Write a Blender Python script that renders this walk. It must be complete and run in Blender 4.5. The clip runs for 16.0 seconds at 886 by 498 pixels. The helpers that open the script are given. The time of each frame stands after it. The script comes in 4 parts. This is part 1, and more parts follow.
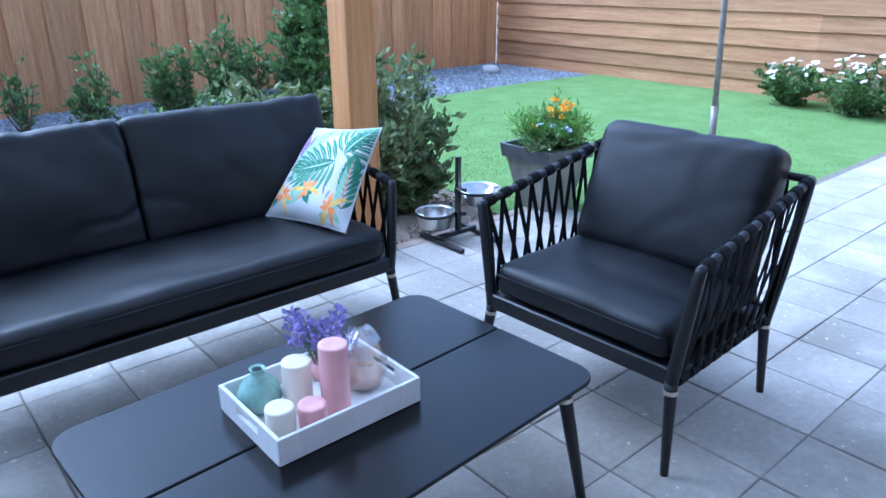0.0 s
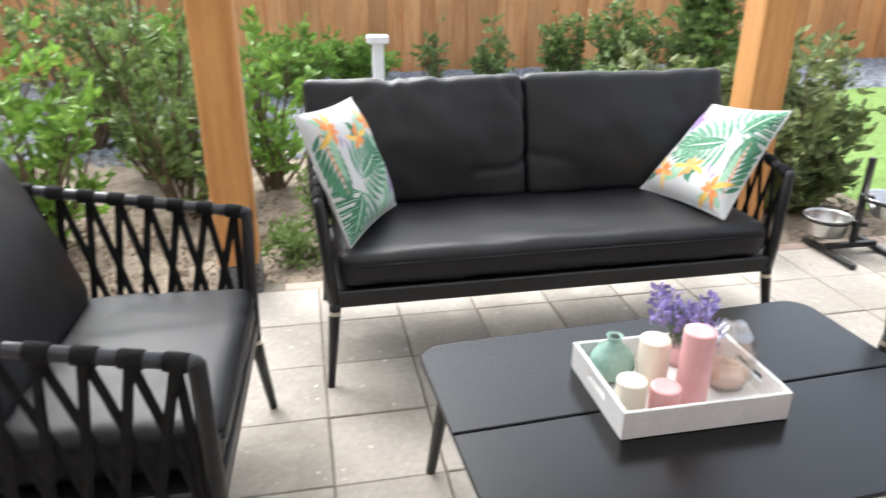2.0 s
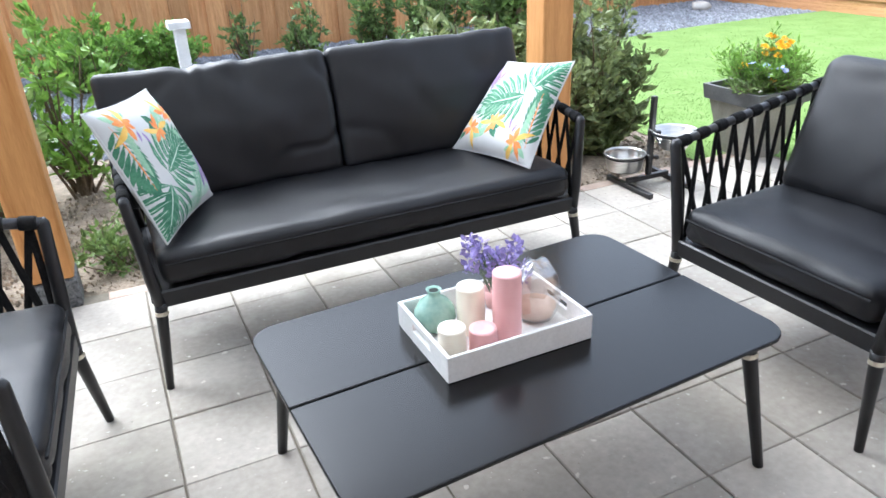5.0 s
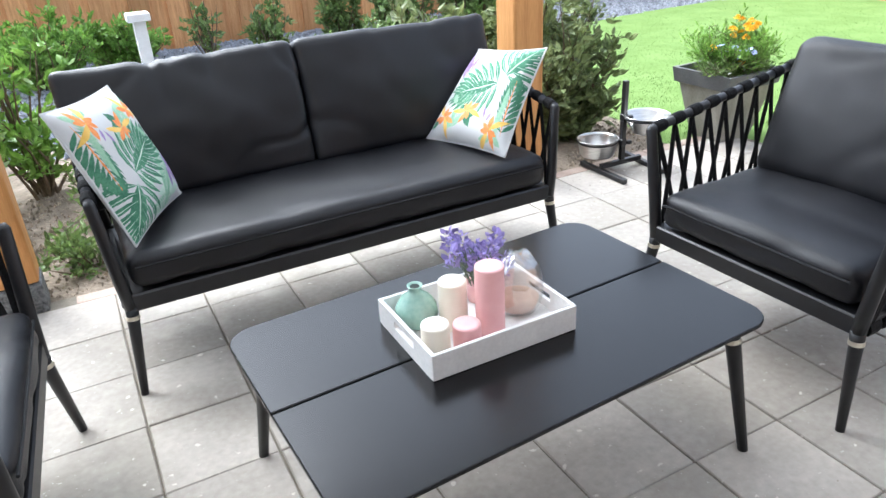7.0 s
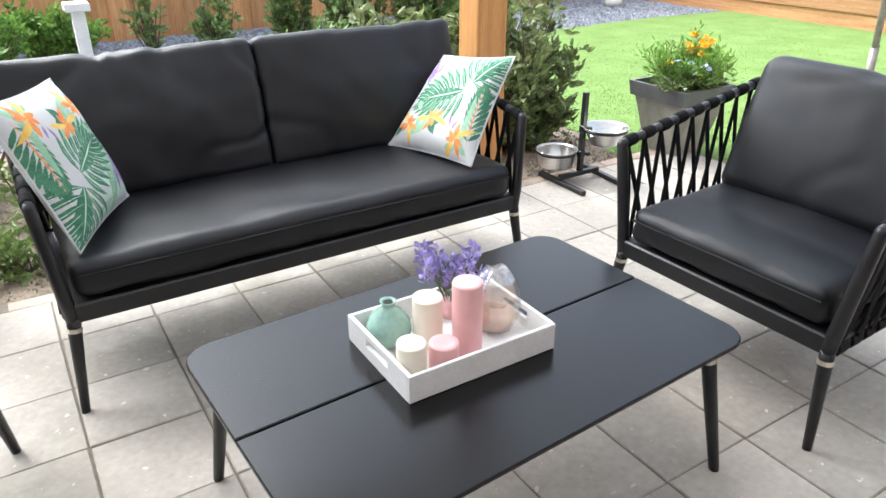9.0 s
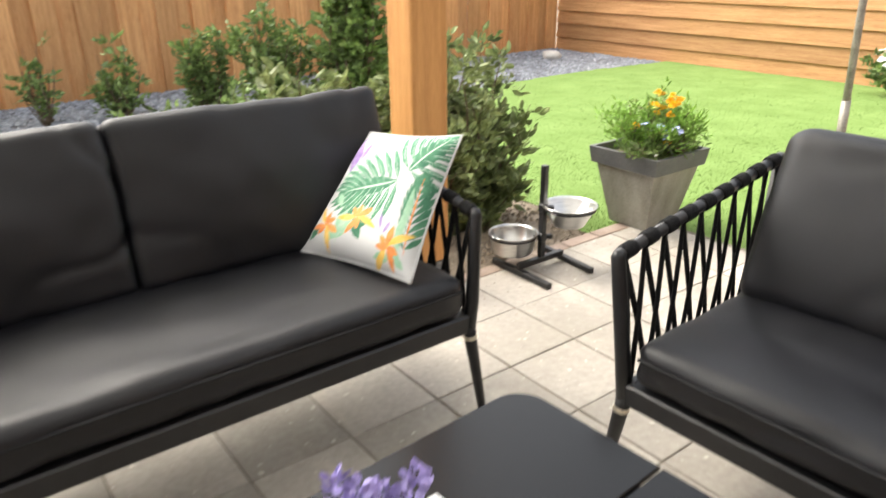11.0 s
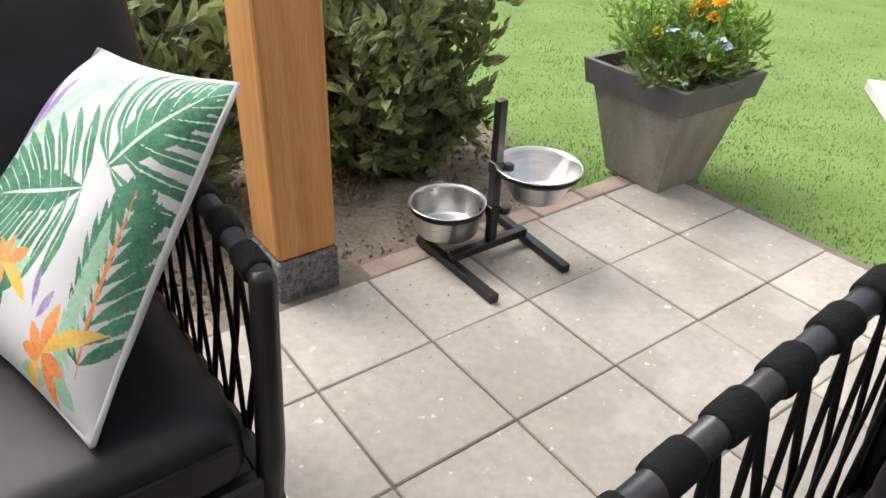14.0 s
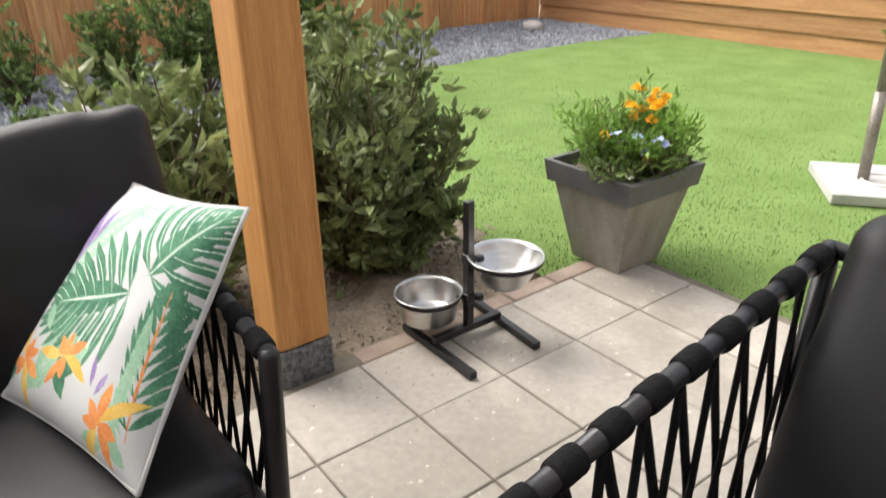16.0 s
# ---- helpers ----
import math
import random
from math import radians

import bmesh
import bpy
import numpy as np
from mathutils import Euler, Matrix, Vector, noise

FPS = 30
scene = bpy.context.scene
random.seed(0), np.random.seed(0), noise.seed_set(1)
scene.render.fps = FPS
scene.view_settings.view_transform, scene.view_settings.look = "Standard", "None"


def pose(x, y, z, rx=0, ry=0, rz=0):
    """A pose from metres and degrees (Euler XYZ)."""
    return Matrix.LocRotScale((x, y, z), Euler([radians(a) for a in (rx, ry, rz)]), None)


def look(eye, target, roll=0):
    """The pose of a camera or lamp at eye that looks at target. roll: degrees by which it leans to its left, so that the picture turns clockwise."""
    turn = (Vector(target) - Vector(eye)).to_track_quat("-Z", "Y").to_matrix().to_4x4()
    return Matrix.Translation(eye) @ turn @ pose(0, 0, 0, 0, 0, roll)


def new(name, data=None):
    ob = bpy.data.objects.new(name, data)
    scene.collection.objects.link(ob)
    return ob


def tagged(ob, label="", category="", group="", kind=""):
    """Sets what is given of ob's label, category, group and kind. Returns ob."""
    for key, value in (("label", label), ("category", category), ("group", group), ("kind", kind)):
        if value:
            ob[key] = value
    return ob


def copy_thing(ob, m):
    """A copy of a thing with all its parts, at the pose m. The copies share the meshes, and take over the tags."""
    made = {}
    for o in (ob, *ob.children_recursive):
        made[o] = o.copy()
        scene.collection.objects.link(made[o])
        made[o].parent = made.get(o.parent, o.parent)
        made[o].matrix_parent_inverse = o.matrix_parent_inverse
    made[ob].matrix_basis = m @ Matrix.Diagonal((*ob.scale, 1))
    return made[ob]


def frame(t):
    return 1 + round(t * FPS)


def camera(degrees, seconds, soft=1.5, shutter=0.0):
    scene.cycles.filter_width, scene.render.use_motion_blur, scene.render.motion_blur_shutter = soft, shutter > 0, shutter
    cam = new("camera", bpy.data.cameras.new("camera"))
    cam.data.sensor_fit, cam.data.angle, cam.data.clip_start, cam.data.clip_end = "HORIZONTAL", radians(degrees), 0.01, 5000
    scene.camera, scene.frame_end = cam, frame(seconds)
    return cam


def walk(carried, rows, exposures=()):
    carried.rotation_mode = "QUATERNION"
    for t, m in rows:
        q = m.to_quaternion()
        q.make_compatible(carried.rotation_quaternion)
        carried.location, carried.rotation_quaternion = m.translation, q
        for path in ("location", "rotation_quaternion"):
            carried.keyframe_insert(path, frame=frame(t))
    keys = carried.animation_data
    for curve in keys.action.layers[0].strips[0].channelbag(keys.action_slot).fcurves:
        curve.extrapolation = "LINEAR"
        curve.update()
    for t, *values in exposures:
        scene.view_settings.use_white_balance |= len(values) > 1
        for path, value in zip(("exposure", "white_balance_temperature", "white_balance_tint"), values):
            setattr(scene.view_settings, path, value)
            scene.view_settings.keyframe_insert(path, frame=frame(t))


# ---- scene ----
cam = camera(64.0, 16.0, shutter=0.5)

PATH = [
    (0, (-2.055, -2.461, 1.345), (-0.843, -1.046, 0.618), -0.3),
    (0.5, (-2.029, -2.394, 1.326), (-0.81, -1.008, 0.555), 0.3),
    (1, (-2.022, -2.373, 1.325), (-0.848, -0.965, 0.525), -0.1),
    (1.5, (-2.071, -2.367, 1.313), (-1.346, -0.672, 0.539), 0.3),
    (2, (-2.11, -2.396, 1.303), (-1.751, -0.59, 0.52), 0.2),
    (2.5, (-2.107, -2.433, 1.291), (-1.919, -0.645, 0.414), -0.9),
    (3, (-2.099, -2.45, 1.299), (-1.915, -0.66, 0.426), -1.6),
    (3.5, (-2.097, -2.452, 1.302), (-1.893, -0.662, 0.434), -2.3),
    (4, (-2.079, -2.459, 1.308), (-1.761, -0.677, 0.456), -2.5),
    (4.5, (-2.061, -2.47, 1.314), (-1.48, -0.744, 0.488), -2.1),
    (5, (-2.048, -2.473, 1.312), (-1.303, -0.827, 0.455), -2.7),
    (7.5, (-2.049, -2.409, 1.313), (-1.228, -0.82, 0.419), -2.9),
    (8, (-2.076, -2.388, 1.315), (-1.202, -0.826, 0.423), -1.1),
    (8.5, (-2.087, -2.373, 1.312), (-1.16, -0.841, 0.421), -0.2),
    (11, (-1.686, -1.769, 1.246), (-0.57, -0.294, 0.485), -0.5),
    (11.5, (-1.446, -1.579, 1.247), (-0.145, -0.212, 0.585), 1.0),
    (12, (-1.177, -1.452, 1.215), (0.038, -0.032, 0.501), -1.1),
    (12.5, (-0.937, -1.316, 1.185), (0.077, 0.209, 0.379), -0.3),
    (13, (-0.836, -1.122, 1.102), (0.135, 0.291, 0.071), 2.4),
    (13.5, (-0.78, -1.034, 1.072), (0.223, 0.328, 0.006), 3.4),
    (14, (-0.767, -1.035, 1.075), (0.254, 0.31, 0.003), 2.4),
    (14.5, (-0.768, -1.047, 1.089), (0.269, 0.299, 0.035), 1.8),
    (15, (-0.779, -1.077, 1.115), (0.276, 0.287, 0.102), 1.1),
    (15.5, (-0.813, -1.147, 1.145), (0.25, 0.236, 0.167), 0.2),
    (16, (-0.859, -1.242, 1.183), (0.24, 0.202, 0.342), -0.7),
]
LIGHTING = [(0, 1.38, 4200, 9), (0.5, 1.6, 4750, 9), (1, 1.7, 5900, 10), (1.5, 1.8, 6600, 10), (2.5, 1.97, 5700, 7), (3.5, 2.05, 5600, 7), (8.5, 1.95, 5850, 7), (11, 1.85, 6900, 8), (11.5, 1.5, 7000, 8), (12.5, 1.33, 7000, 10), (14, 1.25, 6500, 10), (16, 1.25, 6700, 10)]
walk(cam, [(t, look(eye, target, roll)) for t, eye, target, roll in PATH], LIGHTING)

# ---- light ----
world = bpy.data.worlds.new("sky")
scene.world = world
world.use_nodes = True
wn = world.node_tree.nodes
sky = wn.new("ShaderNodeTexSky")
sky.sky_type = "NISHITA"
sky.sun_disc = False
sky.sun_elevation, sky.sun_rotation = radians(52), radians(338)
sky.dust_density, sky.ozone_density, sky.air_density = 4.0, 1.0, 1.0
veil = wn.new("ShaderNodeHueSaturation")
veil.inputs["Saturation"].default_value = 0.35
world.node_tree.links.new(sky.outputs[0], veil.inputs["Color"])
world.node_tree.links.new(veil.outputs[0], wn["Background"].inputs[0])
wn["Background"].inputs[1].default_value = 0.15
sun_data = bpy.data.lights.new("sun", "SUN")
sun_data.energy, sun_data.angle, sun_data.color = 1.15, radians(46), (1.0, 0.96, 0.90)
sun = new("sun", sun_data)
sun.matrix_world = look((-1.9, 4.7, 6.5), (0, 0, 0))


# ---- materials ----
def material(name, dark, light, rough=0.8, metal=0.0, scale=8.0, bump=0.2, fine=120.0, stretch=(1, 1, 1), vary=0.0,
             per_island=False, depth=0.002, transmission=0.0, spec=0.5, patches=0.0, sheen=0.0):
    """Two-scale noise between two colours, fine relief, and an object- or island-wise change of value."""
    m = bpy.data.materials.new(name)
    m.use_nodes = True
    nt = m.node_tree
    n, l = nt.nodes, nt.links
    b = n["Principled BSDF"]
    tc = n.new("ShaderNodeNewGeometry")
    mp = n.new("ShaderNodeMapping")
    mp.inputs["Scale"].default_value = stretch
    l.new(tc.outputs["Position"], mp.inputs[0])
    big = n.new("ShaderNodeTexNoise")
    big.inputs["Scale"].default_value, big.inputs["Detail"].default_value = scale, 5
    small = n.new("ShaderNodeTexNoise")
    small.inputs["Scale"].default_value, small.inputs["Detail"].default_value = fine, 3
    l.new(mp.outputs[0], big.inputs[0]), l.new(mp.outputs[0], small.inputs[0])
    mix = n.new("ShaderNodeMath")
    mix.operation = "MULTIPLY_ADD"
    mix.inputs[1].default_value = 0.45
    half = n.new("ShaderNodeMath")
    half.operation = "MULTIPLY"
    half.inputs[1].default_value = 0.6
    l.new(big.outputs[0], half.inputs[0])
    l.new(small.outputs[0], mix.inputs[0]), l.new(half.outputs[0], mix.inputs[2])
    ramp = n.new("ShaderNodeValToRGB")
    ramp.color_ramp.elements[0].position, ramp.color_ramp.elements[1].position = 0.34, 0.70
    ramp.color_ramp.elements[0].color, ramp.color_ramp.elements[1].color = (*dark, 1), (*light, 1)
    l.new(mix.outputs[0], ramp.inputs[0])
    out = ramp.outputs[0]
    if vary:
        if per_island:
            src = n.new("ShaderNodeNewGeometry").outputs["Random Per Island"]
        else:
            src = n.new("ShaderNodeObjectInfo").outputs["Random"]
        mr = n.new("ShaderNodeMapRange")
        mr.inputs["To Min"].default_value, mr.inputs["To Max"].default_value = 1 - vary, 1 + vary
        l.new(src, mr.inputs[0])
        hs = n.new("ShaderNodeHueSaturation")
        l.new(mr.outputs[0], hs.inputs["Value"]), l.new(out, hs.inputs["Color"])
        out = hs.outputs[0]
    if patches:
        for size, lo, hi, tone, amount in ((1.7, 0.45, 0.72, (0.20, 0.175, 0.14), 0.38 * patches), (34.0, 0.67, 0.71, (0.72, 0.69, 0.62), 0.5 * patches), (6.0, 0.55, 0.80, (0.60, 0.56, 0.49), 0.3 * patches), (110.0, 0.70, 0.74, (0.70, 0.68, 0.62), 0.4 * patches), (70.0, 0.72, 0.77, (0.12, 0.105, 0.085), 0.5 * patches)):
            spot = n.new("ShaderNodeTexNoise")
            spot.inputs["Scale"].default_value, spot.inputs["Detail"].default_value = size, 4
            l.new(mp.outputs[0], spot.inputs[0])
            edge = n.new("ShaderNodeMapRange")
            for key, value in (("From Min", lo), ("From Max", hi), ("To Min", 0.0), ("To Max", amount)):
                edge.inputs[key].default_value = value
            l.new(spot.outputs[0], edge.inputs[0])
            blend = n.new("ShaderNodeMixRGB")
            blend.inputs[2].default_value = (*tone, 1)
            l.new(edge.outputs[0], blend.inputs[0]), l.new(out, blend.inputs[1])
            out = blend.outputs[0]
    l.new(out, b.inputs["Base Color"])
    b.inputs["Roughness"].default_value, b.inputs["Metallic"].default_value = rough, metal
    b.inputs["Transmission Weight"].default_value = transmission
    b.inputs["Specular IOR Level"].default_value = spec
    b.inputs["Sheen Weight"].default_value, b.inputs["Sheen Roughness"].default_value = sheen, 0.45
    if bump:
        bp = n.new("ShaderNodeBump")
        bp.inputs["Strength"].default_value, bp.inputs["Distance"].default_value = bump, depth
        l.new(mix.outputs[0], bp.inputs["Height"]), l.new(bp.outputs[0], b.inputs["Normal"])
    return m


M_TILE = material("concrete_paver", (0.335, 0.303, 0.262), (0.475, 0.44, 0.388), 0.85, scale=3, fine=45, bump=0.3, vary=0.17, depth=0.0015, patches=1.45)
M_BRICK = material("pink_brick", (0.31, 0.225, 0.18), (0.47, 0.375, 0.315), 0.9, scale=9, fine=140, bump=0.6, vary=0.15)
M_SAND = material("joint_sand", (0.13, 0.115, 0.09), (0.24, 0.21, 0.165), 1.0, scale=14, fine=240, bump=0.6)
M_SOIL = material("soil", (0.11, 0.085, 0.06), (0.33, 0.27, 0.205), 1.0, scale=7, fine=70, bump=1.0, depth=0.01)
M_CRUMB = material("soil_crumb", (0.14, 0.11, 0.08), (0.42, 0.35, 0.27), 1.0, scale=30, fine=90, bump=0, vary=0.5, per_island=True)
M_LAWN = material("lawn_base", (0.122, 0.195, 0.053), (0.185, 0.275, 0.09), 1.0, scale=3, fine=60, bump=0.8, depth=0.01, spec=0.1)
M_BLADE = material("grass_blade", (0.13, 0.208, 0.058), (0.195, 0.285, 0.098), 0.8, scale=2.5, fine=40, bump=0, vary=0.12, per_island=True, spec=0.1)
M_GRAVEL = material("slate_ground", (0.09, 0.095, 0.11), (0.27, 0.285, 0.32), 0.9, scale=12, fine=60, bump=1.0, depth=0.02)
M_CHIP = material("slate_chip", (0.14, 0.148, 0.17), (0.40, 0.42, 0.46), 0.7, scale=20, fine=90, bump=0.3, vary=0.35, per_island=True)
# Upright boards coloured lighter than the level ones to make up for weak light.
M_FENCE_V = material("larch_upright", (0.47, 0.205, 0.072), (0.76, 0.425, 0.19), 0.75, scale=5, fine=40, stretch=(6, 6, 0.35), bump=0.4, vary=0.2)
M_FENCE_H = material("larch_level", (0.33, 0.15, 0.057), (0.56, 0.31, 0.14), 0.75, scale=5, fine=40, stretch=(6, 0.35, 6), bump=0.4, vary=0.12)
M_POST = material("douglas_post", (0.42, 0.18, 0.046), (0.63, 0.325, 0.112), 0.6, scale=6, fine=60, stretch=(5, 5, 0.3), bump=0.25)
M_GRANITE = material("grey_granite", (0.008, 0.009, 0.011), (0.26, 0.27, 0.28), 0.7, scale=60, fine=140, bump=0.4)
M_FRAME = material("black_metal", (0.005, 0.005, 0.006), (0.012, 0.012, 0.014), 0.40, scale=30, fine=300, bump=0.1)
M_RAIL = material("grey_metal_rail", (0.035, 0.036, 0.04), (0.07, 0.07, 0.076), 0.35, metal=0.4, scale=30, fine=300, bump=0.1)
M_ROPE = material("black_rope", (0.005, 0.005, 0.0055), (0.016, 0.0155, 0.016), 0.85, scale=120, fine=420, bump=1.0, depth=0.003, spec=0.2)
M_CUSHION = material("charcoal_cloth", (0.0018, 0.0019, 0.0032), (0.0045, 0.0047, 0.0078), 0.46, scale=10, fine=900, bump=0.7, depth=0.0012, spec=0.48)
M_PIPING = material("charcoal_piping", (0.006, 0.006, 0.007), (0.014, 0.014, 0.016), 0.9, scale=40, fine=700, bump=0.3)
M_TABLE = material("black_tabletop", (0.0015, 0.0015, 0.002), (0.003, 0.003, 0.004), 0.24, scale=9, fine=400, bump=0, spec=0.34)
M_RING = material("brass_ring", (0.6, 0.55, 0.45), (0.85, 0.8, 0.7), 0.3, metal=1.0, bump=0)
M_WHITE = material("white_paint", (0.70, 0.69, 0.67), (0.84, 0.83, 0.81), 0.55, scale=14, fine=120, bump=0.15)
M_CREAM = material("cream_wax", (0.82, 0.75, 0.61), (0.88, 0.82, 0.70), 0.45, scale=5, fine=30, bump=0.03)
M_PINK = material("pink_wax", (0.77, 0.40, 0.40), (0.84, 0.50, 0.49), 0.45, scale=5, fine=30, bump=0.03)
M_MINT = material("mint_glaze", (0.23, 0.40, 0.33), (0.36, 0.53, 0.45), 0.18, scale=10, fine=80, bump=0.05)
M_NECK_SHADE = material("neck_shade", (0.01, 0.015, 0.013), (0.02, 0.03, 0.025), 0.9, bump=0)
M_STEEL = material("brushed_steel", (0.50, 0.50, 0.50), (0.72, 0.71, 0.69), 0.28, metal=1.0, scale=20, fine=300, stretch=(1, 1, 8), bump=0.08)
M_POT = material("grey_pot", (0.18, 0.17, 0.145), (0.35, 0.335, 0.295), 0.7, scale=6, fine=120, stretch=(2, 2, 0.6), bump=0.25)
M_POT_RIM = material("dark_grey_rim", (0.075, 0.078, 0.08), (0.14, 0.14, 0.14), 0.6, scale=8, fine=120, bump=0.2)
M_POLE = material("galvanised_pole", (0.17, 0.15, 0.125), (0.36, 0.33, 0.29), 0.5, metal=0.4, scale=10, fine=100, bump=0.1)
M_SLAB = material("pale_slab", (0.38, 0.38, 0.36), (0.56, 0.55, 0.52), 0.85, scale=9, fine=140, bump=0.3)
M_LEAF_DARK = material("dark_leaf", (0.09, 0.13, 0.046), (0.30, 0.355, 0.15), 0.45, scale=6, fine=40, bump=0, vary=0.4, per_island=True)
M_LEAF_MID = material("mid_leaf", (0.08, 0.135, 0.035), (0.24, 0.34, 0.11), 0.5, scale=5, fine=40, bump=0, vary=0.4, per_island=True)
M_LEAF_LIGHT = material("light_leaf", (0.11, 0.23, 0.03), (0.28, 0.46, 0.09), 0.5, scale=5, fine=40, bump=0, vary=0.3, per_island=True)
M_STEM = material("bark", (0.07, 0.05, 0.03), (0.18, 0.13, 0.085), 0.9, scale=20, fine=120, bump=0.5)
M_LAVENDER = material("lavender_flower", (0.24, 0.19, 0.46), (0.42, 0.36, 0.66), 0.7, scale=30, fine=200, bump=0, vary=0.25, per_island=True)
M_SAGE = material("grey_green_stem", (0.10, 0.14, 0.08), (0.22, 0.28, 0.18), 0.8, scale=20, fine=100, bump=0)
M_YELLOW = material("orange_flower", (0.82, 0.40, 0.01), (0.94, 0.62, 0.03), 0.7, scale=30, fine=100, bump=0, vary=0.15, per_island=True)
M_BLUE = material("blue_flower", (0.30, 0.36, 0.72), (0.55, 0.60, 0.88), 0.7, scale=30, fine=100, bump=0, vary=0.15, per_island=True)
M_PETAL = material("white_flower", (0.72, 0.70, 0.64), (0.86, 0.85, 0.80), 0.7, scale=30, fine=100, bump=0)
M_LINEN = material("white_linen", (0.52, 0.53, 0.535), (0.64, 0.65, 0.65), 0.85, scale=9, fine=700, bump=0.3, depth=0.001)
M_P_GREEN = material("print_green", (0.02, 0.11, 0.065), (0.11, 0.31, 0.18), 0.85, scale=22, fine=200, bump=0)
M_P_LIGHT = material("print_light_green", (0.20, 0.43, 0.27), (0.42, 0.62, 0.45), 0.85, scale=18, fine=200, bump=0)
M_P_WASH = material("print_pale_green", (0.42, 0.62, 0.50), (0.66, 0.76, 0.66), 0.85, scale=14, fine=200, bump=0)
M_P_YELLOW = material("print_yellow", (0.72, 0.42, 0.06), (0.85, 0.60, 0.18), 0.85, scale=30, fine=200, bump=0)
M_P_ORANGE = material("print_orange", (0.68, 0.15, 0.035), (0.86, 0.40, 0.13), 0.85, scale=24, fine=200, bump=0)
M_P_PURPLE = material("print_purple", (0.17, 0.09, 0.30), (0.42, 0.32, 0.56), 0.85, scale=24, fine=200, bump=0)
M_WALL = material("assumed_house_wall", (0.16, 0.12, 0.095), (0.27, 0.20, 0.155), 0.9, scale=10, fine=80, bump=0.5)


def leafy(m, share):
    """Let part of the light through thin blades and leaves."""
    n, l = m.node_tree.nodes, m.node_tree.links
    b, glow, mix = n["Principled BSDF"], n.new("ShaderNodeBsdfTranslucent"), n.new("ShaderNodeMixShader")
    l.new(b.inputs["Base Color"].links[0].from_socket, glow.inputs[0])
    mix.inputs[0].default_value = share
    l.new(b.outputs[0], mix.inputs[1]), l.new(glow.outputs[0], mix.inputs[2])
    l.new(mix.outputs[0], n["Material Output"].inputs[0])


leafy(M_BLADE, 0.5)
for leaf_mat in (M_LEAF_DARK, M_LEAF_MID, M_LEAF_LIGHT):
    leafy(leaf_mat, 0.3)


def assumed_sheet():
    """Unseen roof sheet; the mix sets how much daylight reaches the patio."""
    m = bpy.data.materials.new("assumed_roof_sheet")
    m.use_nodes = True
    n, l = m.node_tree.nodes, m.node_tree.links
    through_it, on_it, mix = n.new("ShaderNodeBsdfTranslucent"), n.new("ShaderNodeBsdfDiffuse"), n.new("ShaderNodeMixShader")
    through_it.inputs[0].default_value, on_it.inputs[0].default_value = (0.95, 0.95, 0.94, 1), (0.45, 0.43, 0.40, 1)
    mix.inputs[0].default_value = 0.7
    l.new(through_it.outputs[0], mix.inputs[1]), l.new(on_it.outputs[0], mix.inputs[2])
    l.new(mix.outputs[0], n["Material Output"].inputs[0])
    return m


M_ROOF = assumed_sheet()
M_STONE = material("pale_stone", (0.40, 0.38, 0.35), (0.62, 0.60, 0.56), 0.9, scale=20, fine=120, bump=0.5)

M_GLASS = bpy.data.materials.new("clear_glass")
M_GLASS.use_nodes = True
gn, gl = M_GLASS.node_tree.nodes, M_GLASS.node_tree.links
clear, shine, both = gn.new("ShaderNodeBsdfTransparent"), gn.new("ShaderNodeBsdfGlossy"), gn.new("ShaderNodeMixShader")
clear.inputs[0].default_value = (0.97, 0.96, 0.95, 1)
shine.inputs["Roughness"].default_value = 0.14
both.inputs[0].default_value = 0.32
gl.new(clear.outputs[0], both.inputs[1]), gl.new(shine.outputs[0], both.inputs[2])
gl.new(both.outputs[0], gn["Material Output"].inputs[0])


# ---- building helpers ----
def thing(name, label, category, group="", kind="", at=None):
    ob = tagged(new(name), label, category, group, kind)
    if at is not None:
        ob.matrix_world = at
    return ob


def part(name, bm, mat, parent=None, label="", smooth=False):
    me = bpy.data.meshes.new(name)
    bm.to_mesh(me)
    bm.free()
    me.materials.append(mat)
    if smooth:
        me.polygons.foreach_set("use_smooth", [True] * len(me.polygons))
    ob = new(name, me)
    ob.parent = parent
    if label:
        ob["label"] = label
    return ob


def raw_part(name, verts, faces, mat, parent=None, label="", kind=""):
    me = bpy.data.meshes.new(name)
    me.from_pydata(verts, [], faces)
    me.materials.append(mat)
    ob = new(name, me)
    ob.parent = parent
    return tagged(ob, label, kind=kind)


def box(x0, x1, y0, y1, z0, z1, bevel=0.0, seg=1, bm=None):
    own = bmesh.new()
    bmesh.ops.create_cube(own, size=1)
    for v in own.verts:
        v.co = ((x0 + x1) / 2 + v.co.x * (x1 - x0), (y0 + y1) / 2 + v.co.y * (y1 - y0), (z0 + z1) / 2 + v.co.z * (z1 - z0))
    if bevel:
        bmesh.ops.bevel(own, geom=own.edges[:], offset=bevel, segments=seg, affect="EDGES", profile=0.5)
    return own


